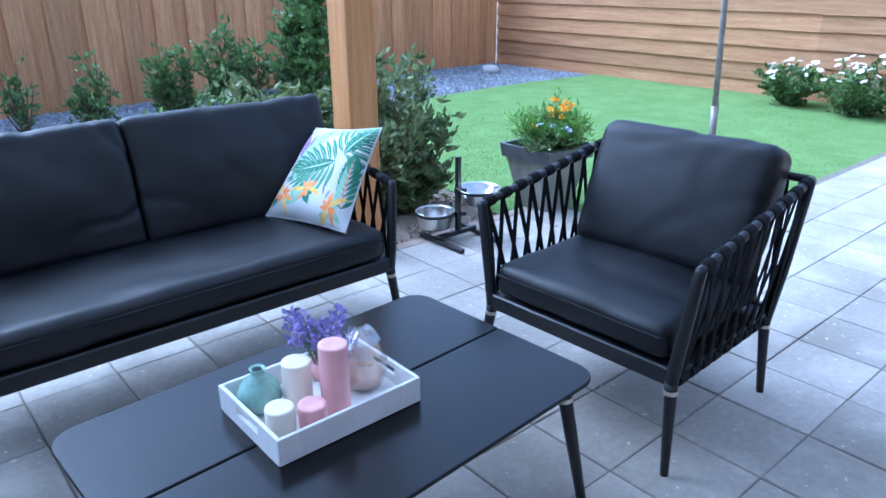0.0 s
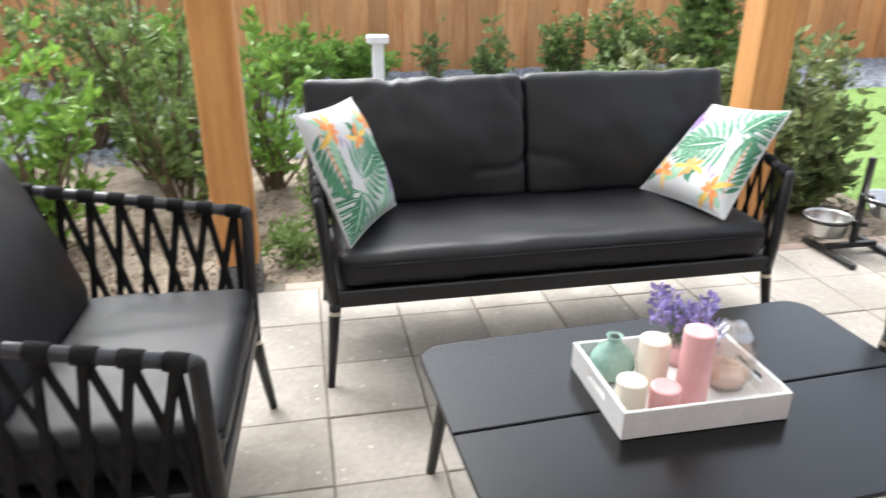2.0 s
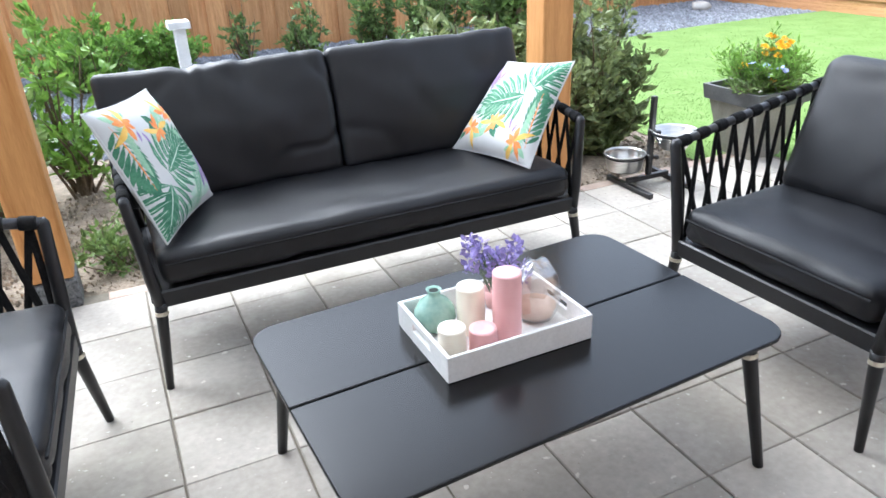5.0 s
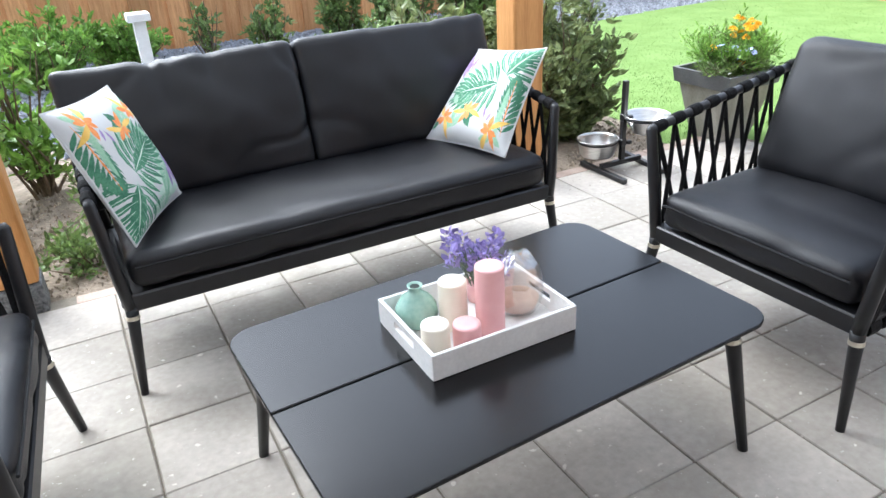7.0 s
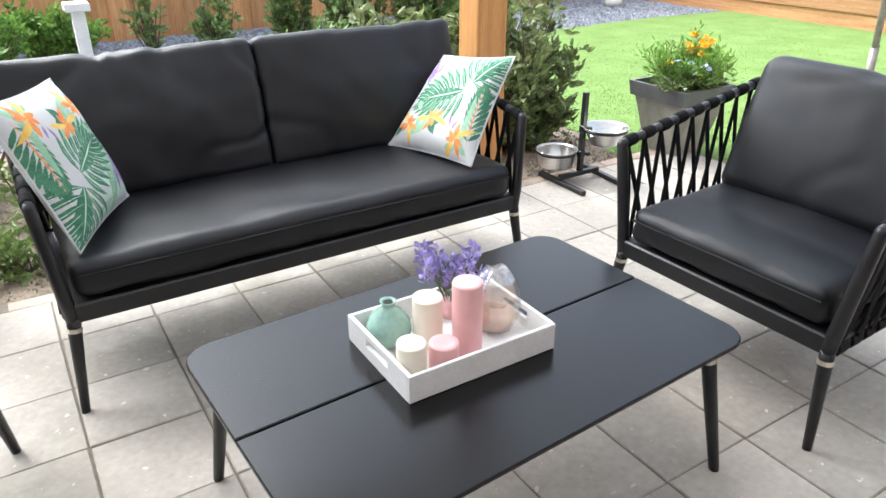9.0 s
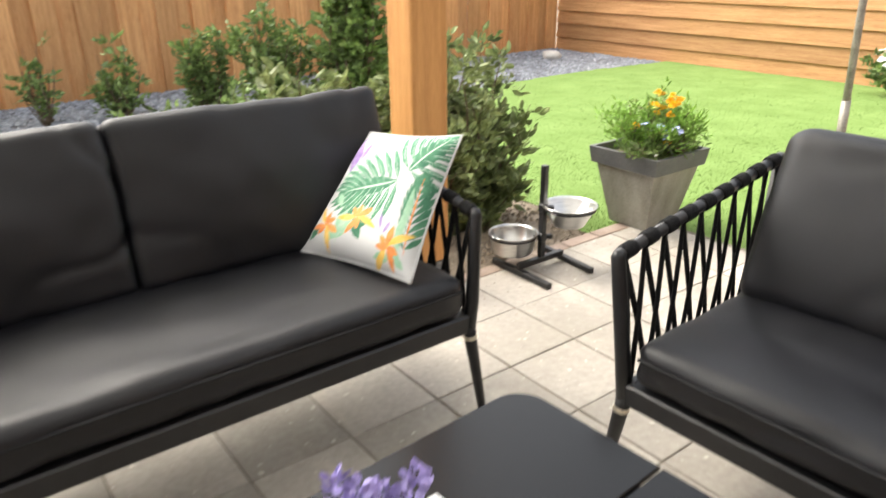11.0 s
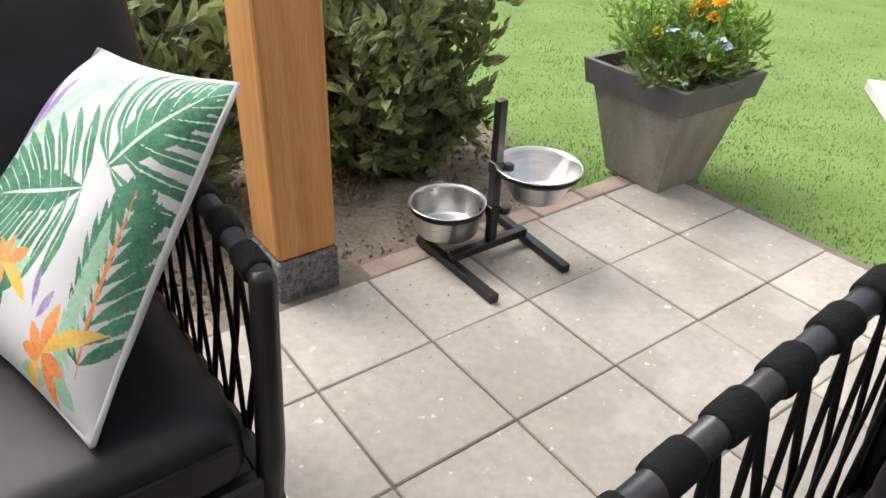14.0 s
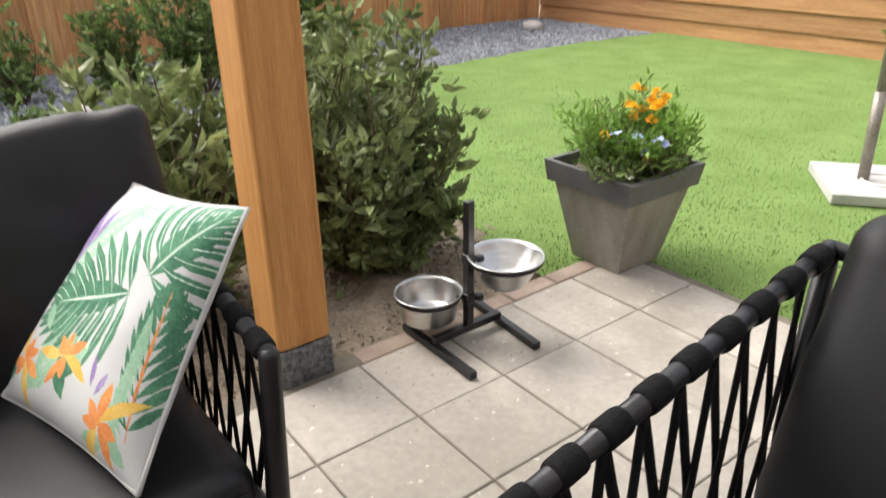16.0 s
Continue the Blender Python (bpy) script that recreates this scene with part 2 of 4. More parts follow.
def tube(points, radii, sides=10, bm=None):
    """A round rod through points with a radius at each, capped."""
    bm = bm or bmesh.new()
    pts = [Vector(p) for p in points]
    rings = []
    for i, p in enumerate(pts):
        d = (pts[min(i + 1, len(pts) - 1)] - pts[max(i - 1, 0)]).normalized()
        a = d.orthogonal().normalized() if i == 0 else (rings[-1][1] - d * rings[-1][1].dot(d)).normalized()
        b = d.cross(a)
        r = radii[i] if isinstance(radii, (list, tuple)) else radii
        rings.append(([bm.verts.new(p + (a * math.cos(k * math.tau / sides) + b * math.sin(k * math.tau / sides)) * r) for k in range(sides)], a))
    for (u, _), (v, _) in zip(rings, rings[1:]):
        for k in range(sides):
            bm.faces.new((u[k], u[(k + 1) % sides], v[(k + 1) % sides], v[k]))
    bm.faces.new(rings[0][0][::-1])
    bm.faces.new(rings[-1][0])
    return bm


def strip(a, b, side, width, thick, bm=None):
    """A flat strap from a to b, its width along side."""
    bm = bm or bmesh.new()
    a, b = Vector(a), Vector(b)
    d = (b - a).normalized()
    s = (Vector(side) - d * d.dot(Vector(side))).normalized() * width / 2
    n = d.cross(s).normalized() * thick / 2
    mid = (a + b) / 2 + n * 1.2
    rows = [[bm.verts.new(p + q) for q in (s + n * 0.3, n, -s + n * 0.3, -s - n * 0.3, -n, s - n * 0.3)] for p in (a, mid, b)]
    for u, v in zip(rows, rows[1:]):
        for k in range(6):
            bm.faces.new((u[k], u[(k + 1) % 6], v[(k + 1) % 6], v[k]))
    bm.faces.new(rows[0][::-1]), bm.faces.new(rows[-1])
    return bm


def lathe(profile, sides=28, centre=(0, 0, 0)):
    bm = bmesh.new()
    rings = [[bm.verts.new((centre[0] + r * math.cos(k * math.tau / sides), centre[1] + r * math.sin(k * math.tau / sides), centre[2] + z))
              for k in range(sides)] for r, z in profile]
    for u, v in zip(rings, rings[1:]):
        for k in range(sides):
            bm.faces.new((u[k], u[(k + 1) % sides], v[(k + 1) % sides], v[k]))
    bm.faces.new(rings[0][::-1])
    bm.faces.new(rings[-1])
    return bm


def cushion(sx, sy, sz, seed, n=16, puff=0.012, soft=0.03, wrinkle=0.004):
    """A padded block about the origin with rounded edges, swollen faces and a few creases."""
    bm = bmesh.new()
    bmesh.ops.create_cube(bm, size=2)
    bmesh.ops.subdivide_edges(bm, edges=bm.edges[:], cuts=n, use_grid_fill=True)
    half = Vector((sx / 2, sy / 2, sz / 2))
    for v in bm.verts:
        q = Vector([math.sin(c * math.pi / 2) * 0.55 + c * 0.45 for c in v.co])
        p = Vector([q[i] * half[i] for i in range(3)])
        r = min(soft, sz * 0.49)
        core = Vector([max(-half[i] + r, min(half[i] - r, p[i])) for i in range(3)])
        d = p - core
        co = core + d.normalized() * r if d.length > 1e-6 else p
        swell = (1 - q.x ** 2) * (1 - q.y ** 2)
        co.z += puff * swell * (1 if q.z > 0 else -0.4) * min(1, abs(q.z) * 1.2)
        w = noise.noise(co * 5 + Vector((seed, 0, 0))) * wrinkle * 1.6 + noise.noise(co * 13 + Vector((0, seed, 0))) * wrinkle * 0.7
        w -= wrinkle * 1.5 * max(0, 1 - abs(noise.noise(co * 3.5 + Vector((seed, seed, 0)))) * 9)
        v.co = co + q.normalized() * w
    return bm


# ---- ground ----
def sheet(name, outline, z, mat, label, category):
    bm = bmesh.new()
    bm.faces.new([bm.verts.new((x, y, z)) for x, y in outline])
    ob = part(name, bm, mat)
    return tagged(ob, label, category, kind="structure")


sheet("ground", [(-400, -400), (400, -400), (400, 400), (-400, 400)], -0.06, M_SOIL, "brown earth that runs on beyond the garden fences", "ground")
sheet("bedding", [(-6.5, -4.2), (6.25, -4.2), (6.25, -0.54), (1.24, -0.54), (1.24, 0.38), (-6.5, 0.38)], -0.007, M_SAND, "dark sand bed between the patio pavers", "ground")


def rough_sheet(name, x0, x1, y0, y1, step, z, amp, mat, label, category, keep=lambda x, y: True):
    nx, ny = int((x1 - x0) / step) + 1, int((y1 - y0) / step) + 1
    vs = [(x0 + i * (x1 - x0) / nx, y0 + j * (y1 - y0) / ny) for j in range(ny + 1) for i in range(nx + 1)]
    verts = [(x, y, z + amp * noise.noise(Vector((x * 4, y * 4, 3))) + amp * 0.6 * noise.noise(Vector((x * 14, y * 14, 5)))) for x, y in vs]
    faces = []
    for j in range(ny):
        for i in range(nx):
            a = j * (nx + 1) + i
            if keep(vs[a][0] + step / 2, vs[a][1] + step / 2):
                faces.append((a, a + 1, a + nx + 2, a + nx + 1))
    return tagged(raw_part(name, verts, faces, mat), label, category, kind="structure")


def lawn_left(y):
    """The edge between planting and lawn."""
    return 0.78 + 0.16 * (y - 0.4) + 0.08 * math.sin(y * 2.1) if y > 0.36 else 1.245


def gravel_front(x):
    return 4.0 + 0.05 * math.sin(x * 1.7)


rough_sheet("planting_bed", -6.5, 1.6, 0.38, 2.6, 0.06, -0.02, 0.022, M_SOIL, "bare crumbly brown soil round the shrubs", "soil", lambda x, y: x < lawn_left(y) + 0.05)
rough_sheet("gravel_bed", -6.5, 6.25, 2.5, 5.9, 0.12, -0.03, 0.02, M_GRAVEL, "grey-blue slate gravel bed along the fence", "gravel", lambda x, y: x < lawn_left(y) + 0.1 or y > gravel_front(x) - 0.1)
rough_sheet("lawn", 0.7, 6.28, -0.54, 4.1, 0.05, -0.015, 0.006, M_LAWN, "smooth bright green lawn beside the patio", "lawn",
            lambda x, y: x > lawn_left(y) and y < gravel_front(x))

# ---- fences, posts, assumed house wall and roof ----
fence = thing("wall_north", "upright overlapping larch boards, warm orange-brown garden fence", "fence", kind="structure")
fence_b = thing("wall_east", "level overlapping larch boards, warm orange-brown garden fence", "fence", kind="structure")
board_meshes = []
for k in range(5):
    bm = box(-0.103, 0.103, -0.011, 0.011, 0, 1.86, 0.003)
    for v in bm.verts:
        v.co.x += 0.004 * math.sin(v.co.z * 2 + k)
        v.co.y += 0.003 * math.sin(v.co.z * 3 + 2 * k)
    ob = part("board", bm, M_FENCE_V, fence)
    board_meshes.append(ob)
x = -6.4
i = 0
while x < 6.3:
    if i < 5:
        ob = board_meshes[i]
    else:
        ob = new("board", board_meshes[i % 5].data)
        ob.parent = fence
    ob.location = (x, 5.95 + (0.03 if i % 2 else 0.0), -0.05)
    ob.rotation_euler = (0, random.uniform(-0.004, 0.004), random.uniform(-0.03, 0.03))
    x += 0.185 + random.uniform(-0.008, 0.008)
    i += 1
for z in (0.35, 1.45):
    part("rail", box(-6.5, 6.3, 5.99, 6.04, z, z + 0.09), M_FENCE_V, fence)
level = []
for k in range(3):
    bm = box(-0.011, 0.011, 0, 5.17, -0.108, 0.108, 0.003)
    level.append(bm)
level_mesh = []
for k, z in enumerate(np.arange(0.06, 1.9, 0.19)):
    for j, y in enumerate((-4.2, 0.77)):
        if len(level_mesh) < 3:
            ob = part("board", level[len(level_mesh)], M_FENCE_H, fence_b)
            level_mesh.append(ob)
        else:
            ob = new("board", level_mesh[(k + j) % 3].data)
            ob.parent = fence_b
        ob.location = (6.31 + (0.004 if j else 0), y, z)
        ob.rotation_euler = (random.uniform(-0.002, 0.002), radians(7), 0)
for y in (-2.2, 0.75, 3.2, 5.75):
    part("fence_post", box(6.33, 6.42, y, y + 0.09, -0.06, 1.9), M_FENCE_V, fence_b)
# Unseen closing wall, kept dark so little light bounces onto the back cushions.
part("wall_south", box(-6.7, 6.5, -4.5, -4.25, -0.06, 2.9), M_WALL)
tagged(bpy.data.objects["wall_south"], "assumed plain brown house wall behind the patio, dark to cut bounced light", "wall", kind="structure")
part("wall_west", box(-6.75, -6.5, -4.25, 6.05, -0.06, 1.9), M_FENCE_V)
tagged(bpy.data.objects["wall_west"], "plain timber garden boundary on the planted side", "fence", kind="structure")
# Unseen roof assumed from the posts; translucent only to tune the light below.
bm = bmesh.new()
bm.faces.new([bm.verts.new(c) for c in ((-6.0, -4.25, 2.6), (0.1, -4.25, 2.6), (0.1, 0.6, 2.6), (-6.0, 0.6, 2.6))])
part("ceiling", bm, M_ROOF)
tagged(bpy.data.objects["ceiling"], "assumed veranda roof sheet, out of view, milky to set the patio light", "roof", kind="structure")


def veranda_post(x, y):
    p = thing("veranda_post", "smooth orange-brown timber veranda post on a granite foot", "post", "veranda posts", at=pose(x, y, 0))
    part("shaft", box(-0.08, 0.08, -0.08, 0.08, 0.112, 2.59, 0.012, 2), M_POST, p)
    part("foot", box(-0.0825, 0.0825, -0.0825, 0.0825, -0.02, 0.11, 0.006), M_GRANITE, p, "speckled dark grey granite foot")
    return p


veranda_post(-0.145, 0.412)
veranda_post(-2.41, 0.40)


# ---- lounge furniture ----
def lounge(name, label, category, half, group="", lean=0.012, arm_out=0.032, front_top=0.610, back_top=0.722):
    """Tube frame with woven rope arms; origin on the floor between the front legs, facing -y."""
    t = thing(name, label, category, group)
    deep = 0.585
    for s in (-1, 1):
        leg = part("leg", tube([(s * (half + 0.03), -0.03, 0.0), (s * (half + 0.004), -0.002, 0.25), (s * half, 0.0, 0.285)], [0.012, 0.0185, 0.0195], 12), M_FRAME, t, smooth=True)
        part("ring", tube([(s * (half + 0.0042), -0.003, 0.246), (s * (half + 0.0032), -0.002, 0.258)], 0.0205, 14), M_RING, leg, "thin pale brass ring")
        part("arm_post", tube([(s * half, 0, 0.275), (s * (half + 0.01), -0.002, 0.36), (s * (half + arm_out), lean, front_top), (s * (half + arm_out), lean + 0.002, front_top + 0.012)],
                              [0.0195, 0.019, 0.0165, 0.011], 12), M_FRAME, t, smooth=True)
        leg = part("leg", tube([(s * (half + 0.02), deep + 0.012, 0.0), (s * half, deep, 0.25), (s * half, deep, 0.285)], [0.012, 0.0185, 0.0195], 12), M_FRAME, t, smooth=True)
        part("ring", tube([(s * half, deep, 0.246), (s * half, deep, 0.258)], 0.0205, 14), M_RING, leg, "thin pale brass ring")
        part("back_post", tube([(s * half, deep, 0.275), (s * (half + 0.02), deep + 0.02, 0.45), (s * (half + arm_out - 0.01), deep + 0.07, back_top)], [0.0195, 0.018, 0.015], 12), M_FRAME, t, smooth=True)
        a0, a1 = Vector((s * (half + arm_out), lean, front_top)), Vector((s * (half + arm_out - 0.01), deep + 0.07, back_top))
        part("arm_rail", tube([a0, a1], 0.0148, 12), M_RAIL, t, smooth=True)
        b0, b1 = Vector((s * (half + 0.002), 0.01, 0.285)), Vector((s * half, deep, 0.285))
        n = 9
        for k in range(n):
            f = (k + 0.45) / n
            p = a0.lerp(a1, f)
            d = (a1 - a0).normalized() * 0.021
            part("rope_wrap", tube([p - d, p - d * 0.7, p + d * 0.7, p + d], [0.0176, 0.0190, 0.0190, 0.0176], 14), M_ROPE, t, smooth=True)
            q = b0.lerp(b1, f)
            part("rope_wrap", tube([q - Vector((0, 0.022, 0)), q + Vector((0, 0.022, 0))], 0.023, 8), M_ROPE, t)
            for step, off in ((1.15, 0.004), (-1.15, -0.004)):
                g = min(max((k + 0.45 + step) / n, 0.02), 0.98)
                r = b0.lerp(b1, g)
                o = Vector((s * (0.012 + off), 0, 0))
                part("strap", strip(p + o, r + o, (0, 1, 0), 0.019, 0.007), M_ROPE, t)
    part("back_rail", tube([(-half - arm_out + 0.01, deep + 0.07, back_top), (half + arm_out - 0.01, deep + 0.07, back_top)], 0.0135, 12), M_FRAME, t, smooth=True)
    count = int(2 * half / 0.085)
    for k in range(count):
        u = -half + (k + 0.5) * 2 * half / count
        for step in (-0.08, 0.08):
            part("strap", strip((u, deep + 0.082, back_top), (min(max(u + step, -half), half), deep + 0.012, 0.285), (1, 0, 0), 0.019, 0.007), M_ROPE, t)
    for y in (0.0, deep):
        part("seat_rail", box(-half, half, y - 0.014, y + 0.014, 0.270, 0.326, 0.005), M_FRAME, t)
    for s in (-1, 1):
        part("seat_rail", box(s * half - 0.014, s * half + 0.014, 0.0, deep, 0.274, 0.318, 0.005), M_FRAME, t)
    part("seat_deck", box(-half + 0.012, half - 0.012, 0.012, deep - 0.012, 0.285, 0.318), M_FRAME, t)
    return t


def seat_cushion(half, at, seed, label):
    c = thing("seat_cushion", label, "cushion", at=at)
    w, d = 2 * half - 0.035, 0.585
    bm = cushion(w, d, 0.118, seed, 26, 0.012, 0.040, 0.004)
    body = part("cover", bm, M_CUSHION, c, smooth=True)
    body.location = (0, 0.274, 0.388)
    loop = [(-w / 2 + 0.02, -0.0175, 0.408), (-w / 4, -0.0195, 0.4085), (0, -0.0195, 0.410), (w / 4, -0.0195, 0.4085), (w / 2 - 0.02, -0.0175, 0.408)]
    part("piping", tube(loop, 0.0042, 6), M_PIPING, c)
    return c


def back_cushion(width, height, at, seed, label, tilt=-16, soft=0.032, wrinkle=0.005, crease=None):
    c = thing("back_cushion", label, "cushion", at=at)
    bm = cushion(width, height, 0.16, seed, 40 if crease else 28, 0.026, soft, wrinkle)
    if crease is not None:
        for v in bm.verts:
            up = max(0.0, v.co.y / (height / 2))
            for off, deep in ((0.0, 0.020), (0.055, 0.010), (0.19, 0.008)):
                dip = deep * math.exp(-((v.co.x - crease - off - 0.25 * (height / 2 - v.co.y)) / 0.016) ** 2) * up
                v.co.z -= dip if v.co.z > 0 else 0
                v.co.y -= dip * 0.7 * up
    body = part("cover", bm, M_CUSHION, c, smooth=True)
    body.matrix_basis = pose(0, 0, 0, 90 + tilt, 0, 0)
    return c


SOFA = pose(-1.31, -0.405, 0)
sofa = lounge("lounge_sofa", "black metal garden sofa with woven rope arms", "sofa", 0.745)
sofa.matrix_world = SOFA
seat_cushion(0.745, SOFA, 3, "long charcoal seat cushion with piping on the sofa")
back_cushion(0.80, 0.46, SOFA @ pose(-0.395, 0.555, 0.642), 11, "plump charcoal back cushion with a crease on the sofa", crease=-0.10)
back_cushion(0.81, 0.46, SOFA @ pose(0.41, 0.56, 0.64), 17, "plump charcoal back cushion on the sofa")

CHAIR_A = pose(-0.482, -1.24, 0, 0, 0, -88)
chair_a = lounge("lounge_chair", "black metal garden armchair with woven rope arms", "armchair", 0.342, "armchairs beside the table", -0.01, 0.047, 0.632, 0.742)
CHAIR_B = pose(-2.314, -0.882, 0, 0, 0, 87)
chair_b = copy_thing(chair_a, CHAIR_B)
chair_a.matrix_world = CHAIR_A
for k, m in enumerate((CHAIR_A, CHAIR_B)):
    seat_cushion(0.342, m, 20 + k * 7, "charcoal seat cushion on a garden armchair")
    back_cushion(0.645, 0.46, m @ pose(0, 0.535, 0.622), 31 + 5 * k, "thick charcoal back cushion leaning in a garden armchair", -20, 0.052, 0.003)


# ---- coffee table ----
def rounded_slab(x0, x1, y0, y1, z0, z1, corners, r):
    bm = bmesh.new()
    ring = []
    for cx, cy, a0, on in ((x1, y1, 0, corners[0]), (x0, y1, 90, corners[1]), (x0, y0, 180, corners[2]), (x1, y0, 270, corners[3])):
        if on:
            ox, oy = cx - r * (1 if cx == x1 else -1), cy - r * (1 if cy == y1 else -1)
            ring += [(ox + r * math.cos(radians(a0 + k * 15)), oy + r * math.sin(radians(a0 + k * 15))) for k in range(7)]
        else:
            ring.append((cx, cy))
    f = bm.faces.new([bm.verts.new((x, y, z0)) for x, y in ring])
    up = bmesh.ops.extrude_face_region(bm, geom=[f])
    bmesh.ops.translate(bm, verts=[v for v in up["geom"] if isinstance(v, bmesh.types.BMVert)], vec=(0, 0, z1 - z0))
    bmesh.ops.recalc_face_normals(bm, faces=bm.faces[:])
    bmesh.ops.bevel(bm, geom=[e for e in bm.edges if abs(e.verts[0].co.z - e.verts[1].co.z) < 1e-5], offset=0.0025, segments=1, affect="EDGES")
    return bm


table = thing("coffee_table", "matt black two-panel metal coffee table on the patio", "table")
TX0, TX1, TY0, TY1, TZ = -0.556, 0.556, -0.353, 0.353, 0.391
TYM = 0.0
part("top_panel", rounded_slab(TX0, TX1, TYM + 0.003, TY1, TZ - 0.012, TZ, (1, 1, 0, 0), 0.07), M_TABLE, table)
part("top_panel", rounded_slab(TX0, TX1, TY0, TYM - 0.003, TZ - 0.012, TZ, (0, 0, 1, 1), 0.07), M_TABLE, table)
for y in (TY0 + 0.06, TY1 - 0.06, TYM):
    part("under_rail", box(TX0 + 0.07, TX1 - 0.07, y - 0.012, y + 0.012, TZ - 0.04, TZ - 0.0125), M_FRAME, table)
for sx, x in ((-1, TX0 + 0.07), (1, TX1 - 0.07)):
    part("under_rail", box(x - 0.012, x + 0.012, TY0 + 0.06, TY1 - 0.06, TZ - 0.041, TZ - 0.0128), M_FRAME, table)
    for sy, y in ((-1, TY0 + 0.06), (1, TY1 - 0.06)):
        leg = part("leg", tube([(x + sx * 0.034, y + sy * 0.055, 0), (x, y, TZ - 0.06), (x, y, TZ - 0.012)], [0.013, 0.019, 0.02], 12), M_FRAME, table, smooth=True)
        part("ring", tube([(x + sx * 0.002, y + sy * 0.0015, TZ - 0.075), (x + sx * 0.0005, y, TZ - 0.063)], 0.021, 14), M_RING, leg, "thin pale brass ring")

table.matrix_world = pose(-1.305, -1.212, 0, 0, 0, 3.1)

# ---- tray with candles, vases ----
TRX0, TRX1, TRY0, TRY1 = -1.531, -1.156, -1.327, -1.045
tray = thing("serving_tray", "white painted wooden tray on the coffee table", "tray")
part("base", box(TRX0 + 0.009, TRX1 - 0.009, TRY0 + 0.009, TRY1 - 0.009, TZ + 0.001, TZ + 0.009), M_WHITE, tray)
for y in (TRY0, TRY1 - 0.009):
    part("side", box(TRX0, TRX1, y, y + 0.009, TZ + 0.001, TZ + 0.066, 0.0015), M_WHITE, tray)
for x in (TRX0, TRX1 - 0.009):
    ym = (TRY0 + TRY1) / 2
    bm = box(x, x + 0.009, TRY0 + 0.0092, ym - 0.05, TZ + 0.001, TZ + 0.066)
    end = part("end_board", bm, M_WHITE, tray)
    for n, (a, b, c, d) in enumerate(((ym + 0.05, TRY1 - 0.0092, 0.001, 0.066), (ym - 0.05, ym + 0.05, 0.001, 0.032), (ym - 0.05, ym + 0.05, 0.052, 0.066))):
        part("end_board", box(x, x + 0.009, a, b, TZ + c, TZ + d), M_WHITE, tray)


def candle(x, y, r, h, mat, label):
    c = thing("pillar_candle", label, "candle", "candles in the tray", at=pose(x, y, TZ + 0.0095))
    part("wax", lathe([(r * 0.97, 0), (r, 0.004), (r * 0.995, h - 0.004), (r * 0.96, h), (r * 0.6, h - 0.003), (r * 0.1, h - 0.006)], 28), mat, c, smooth=True)


candle(-1.488, -1.262, 0.032, 0.088, M_CREAM, "short cream pillar candle in the white tray")
candle(-1.417, -1.275, 0.032, 0.072, M_PINK, "short pink pillar candle in the white tray")
candle(-1.391, -1.166, 0.034, 0.120, M_CREAM, "tall cream pillar candle in the white tray")
candle(-1.332, -1.235, 0.034, 0.172, M_PINK, "tall pink pillar candle in the white tray")

vase = thing("bud_vase", "ribbed mint green ceramic vase in the white tray", "vase", at=pose(-1.464, -1.118, TZ + 0.0095))
prof = [(0.026, 0), (0.042, 0.012), (0.0505, 0.034), (0.049, 0.052), (0.037, 0.074), (0.016, 0.092), (0.014, 0.100), (0.019, 0.108), (0.015, 0.108), (0.011, 0.098)]
bm = lathe(prof, 40)
for v in bm.verts:
    a = math.atan2(v.co.y, v.co.x)
    if 0.01 < v.co.z < 0.085:
        k = 1 + 0.025 * math.cos(a * 13 + v.co.z * 40)
        v.co.x, v.co.y = v.co.x * k, v.co.y * k
part("body", bm, M_MINT, vase, smooth=True)
# Near-black disc across the neck, painted for the shade of the hollow.
part("mouth", lathe([(0.0112, 0.0), (0.0112, 0.001)], 20, (0, 0, 0.1045)), M_NECK_SHADE, vase)

jar = thing("glass_globe", "clear crackled glass globe with sand in the tray", "jar", at=pose(-1.228, -1.19, TZ + 0.0095))
gp = [(0.03, 0.0), (0.046, 0.008), (0.055, 0.025), (0.060, 0.045), (0.062, 0.065), (0.061, 0.085), (0.057, 0.105), (0.050, 0.125), (0.040, 0.140), (0.026, 0.150), (0.010, 0.154)]
bm = lathe(gp, 44)
for v in bm.verts:
    v.co *= 1 + 0.07 * noise.noise(v.co * 60)
g = part("shell", bm, M_GLASS, jar, smooth=True)
g.visible_shadow = False
part("sand", lathe([(0.03, 0.004), (0.044, 0.014), (0.052, 0.038), (0.03, 0.046), (0.005, 0.05)], 24), material("peach_sand", (0.55, 0.34, 0.22), (0.72, 0.50, 0.36), 0.9, scale=60, fine=400), jar, smooth=True)


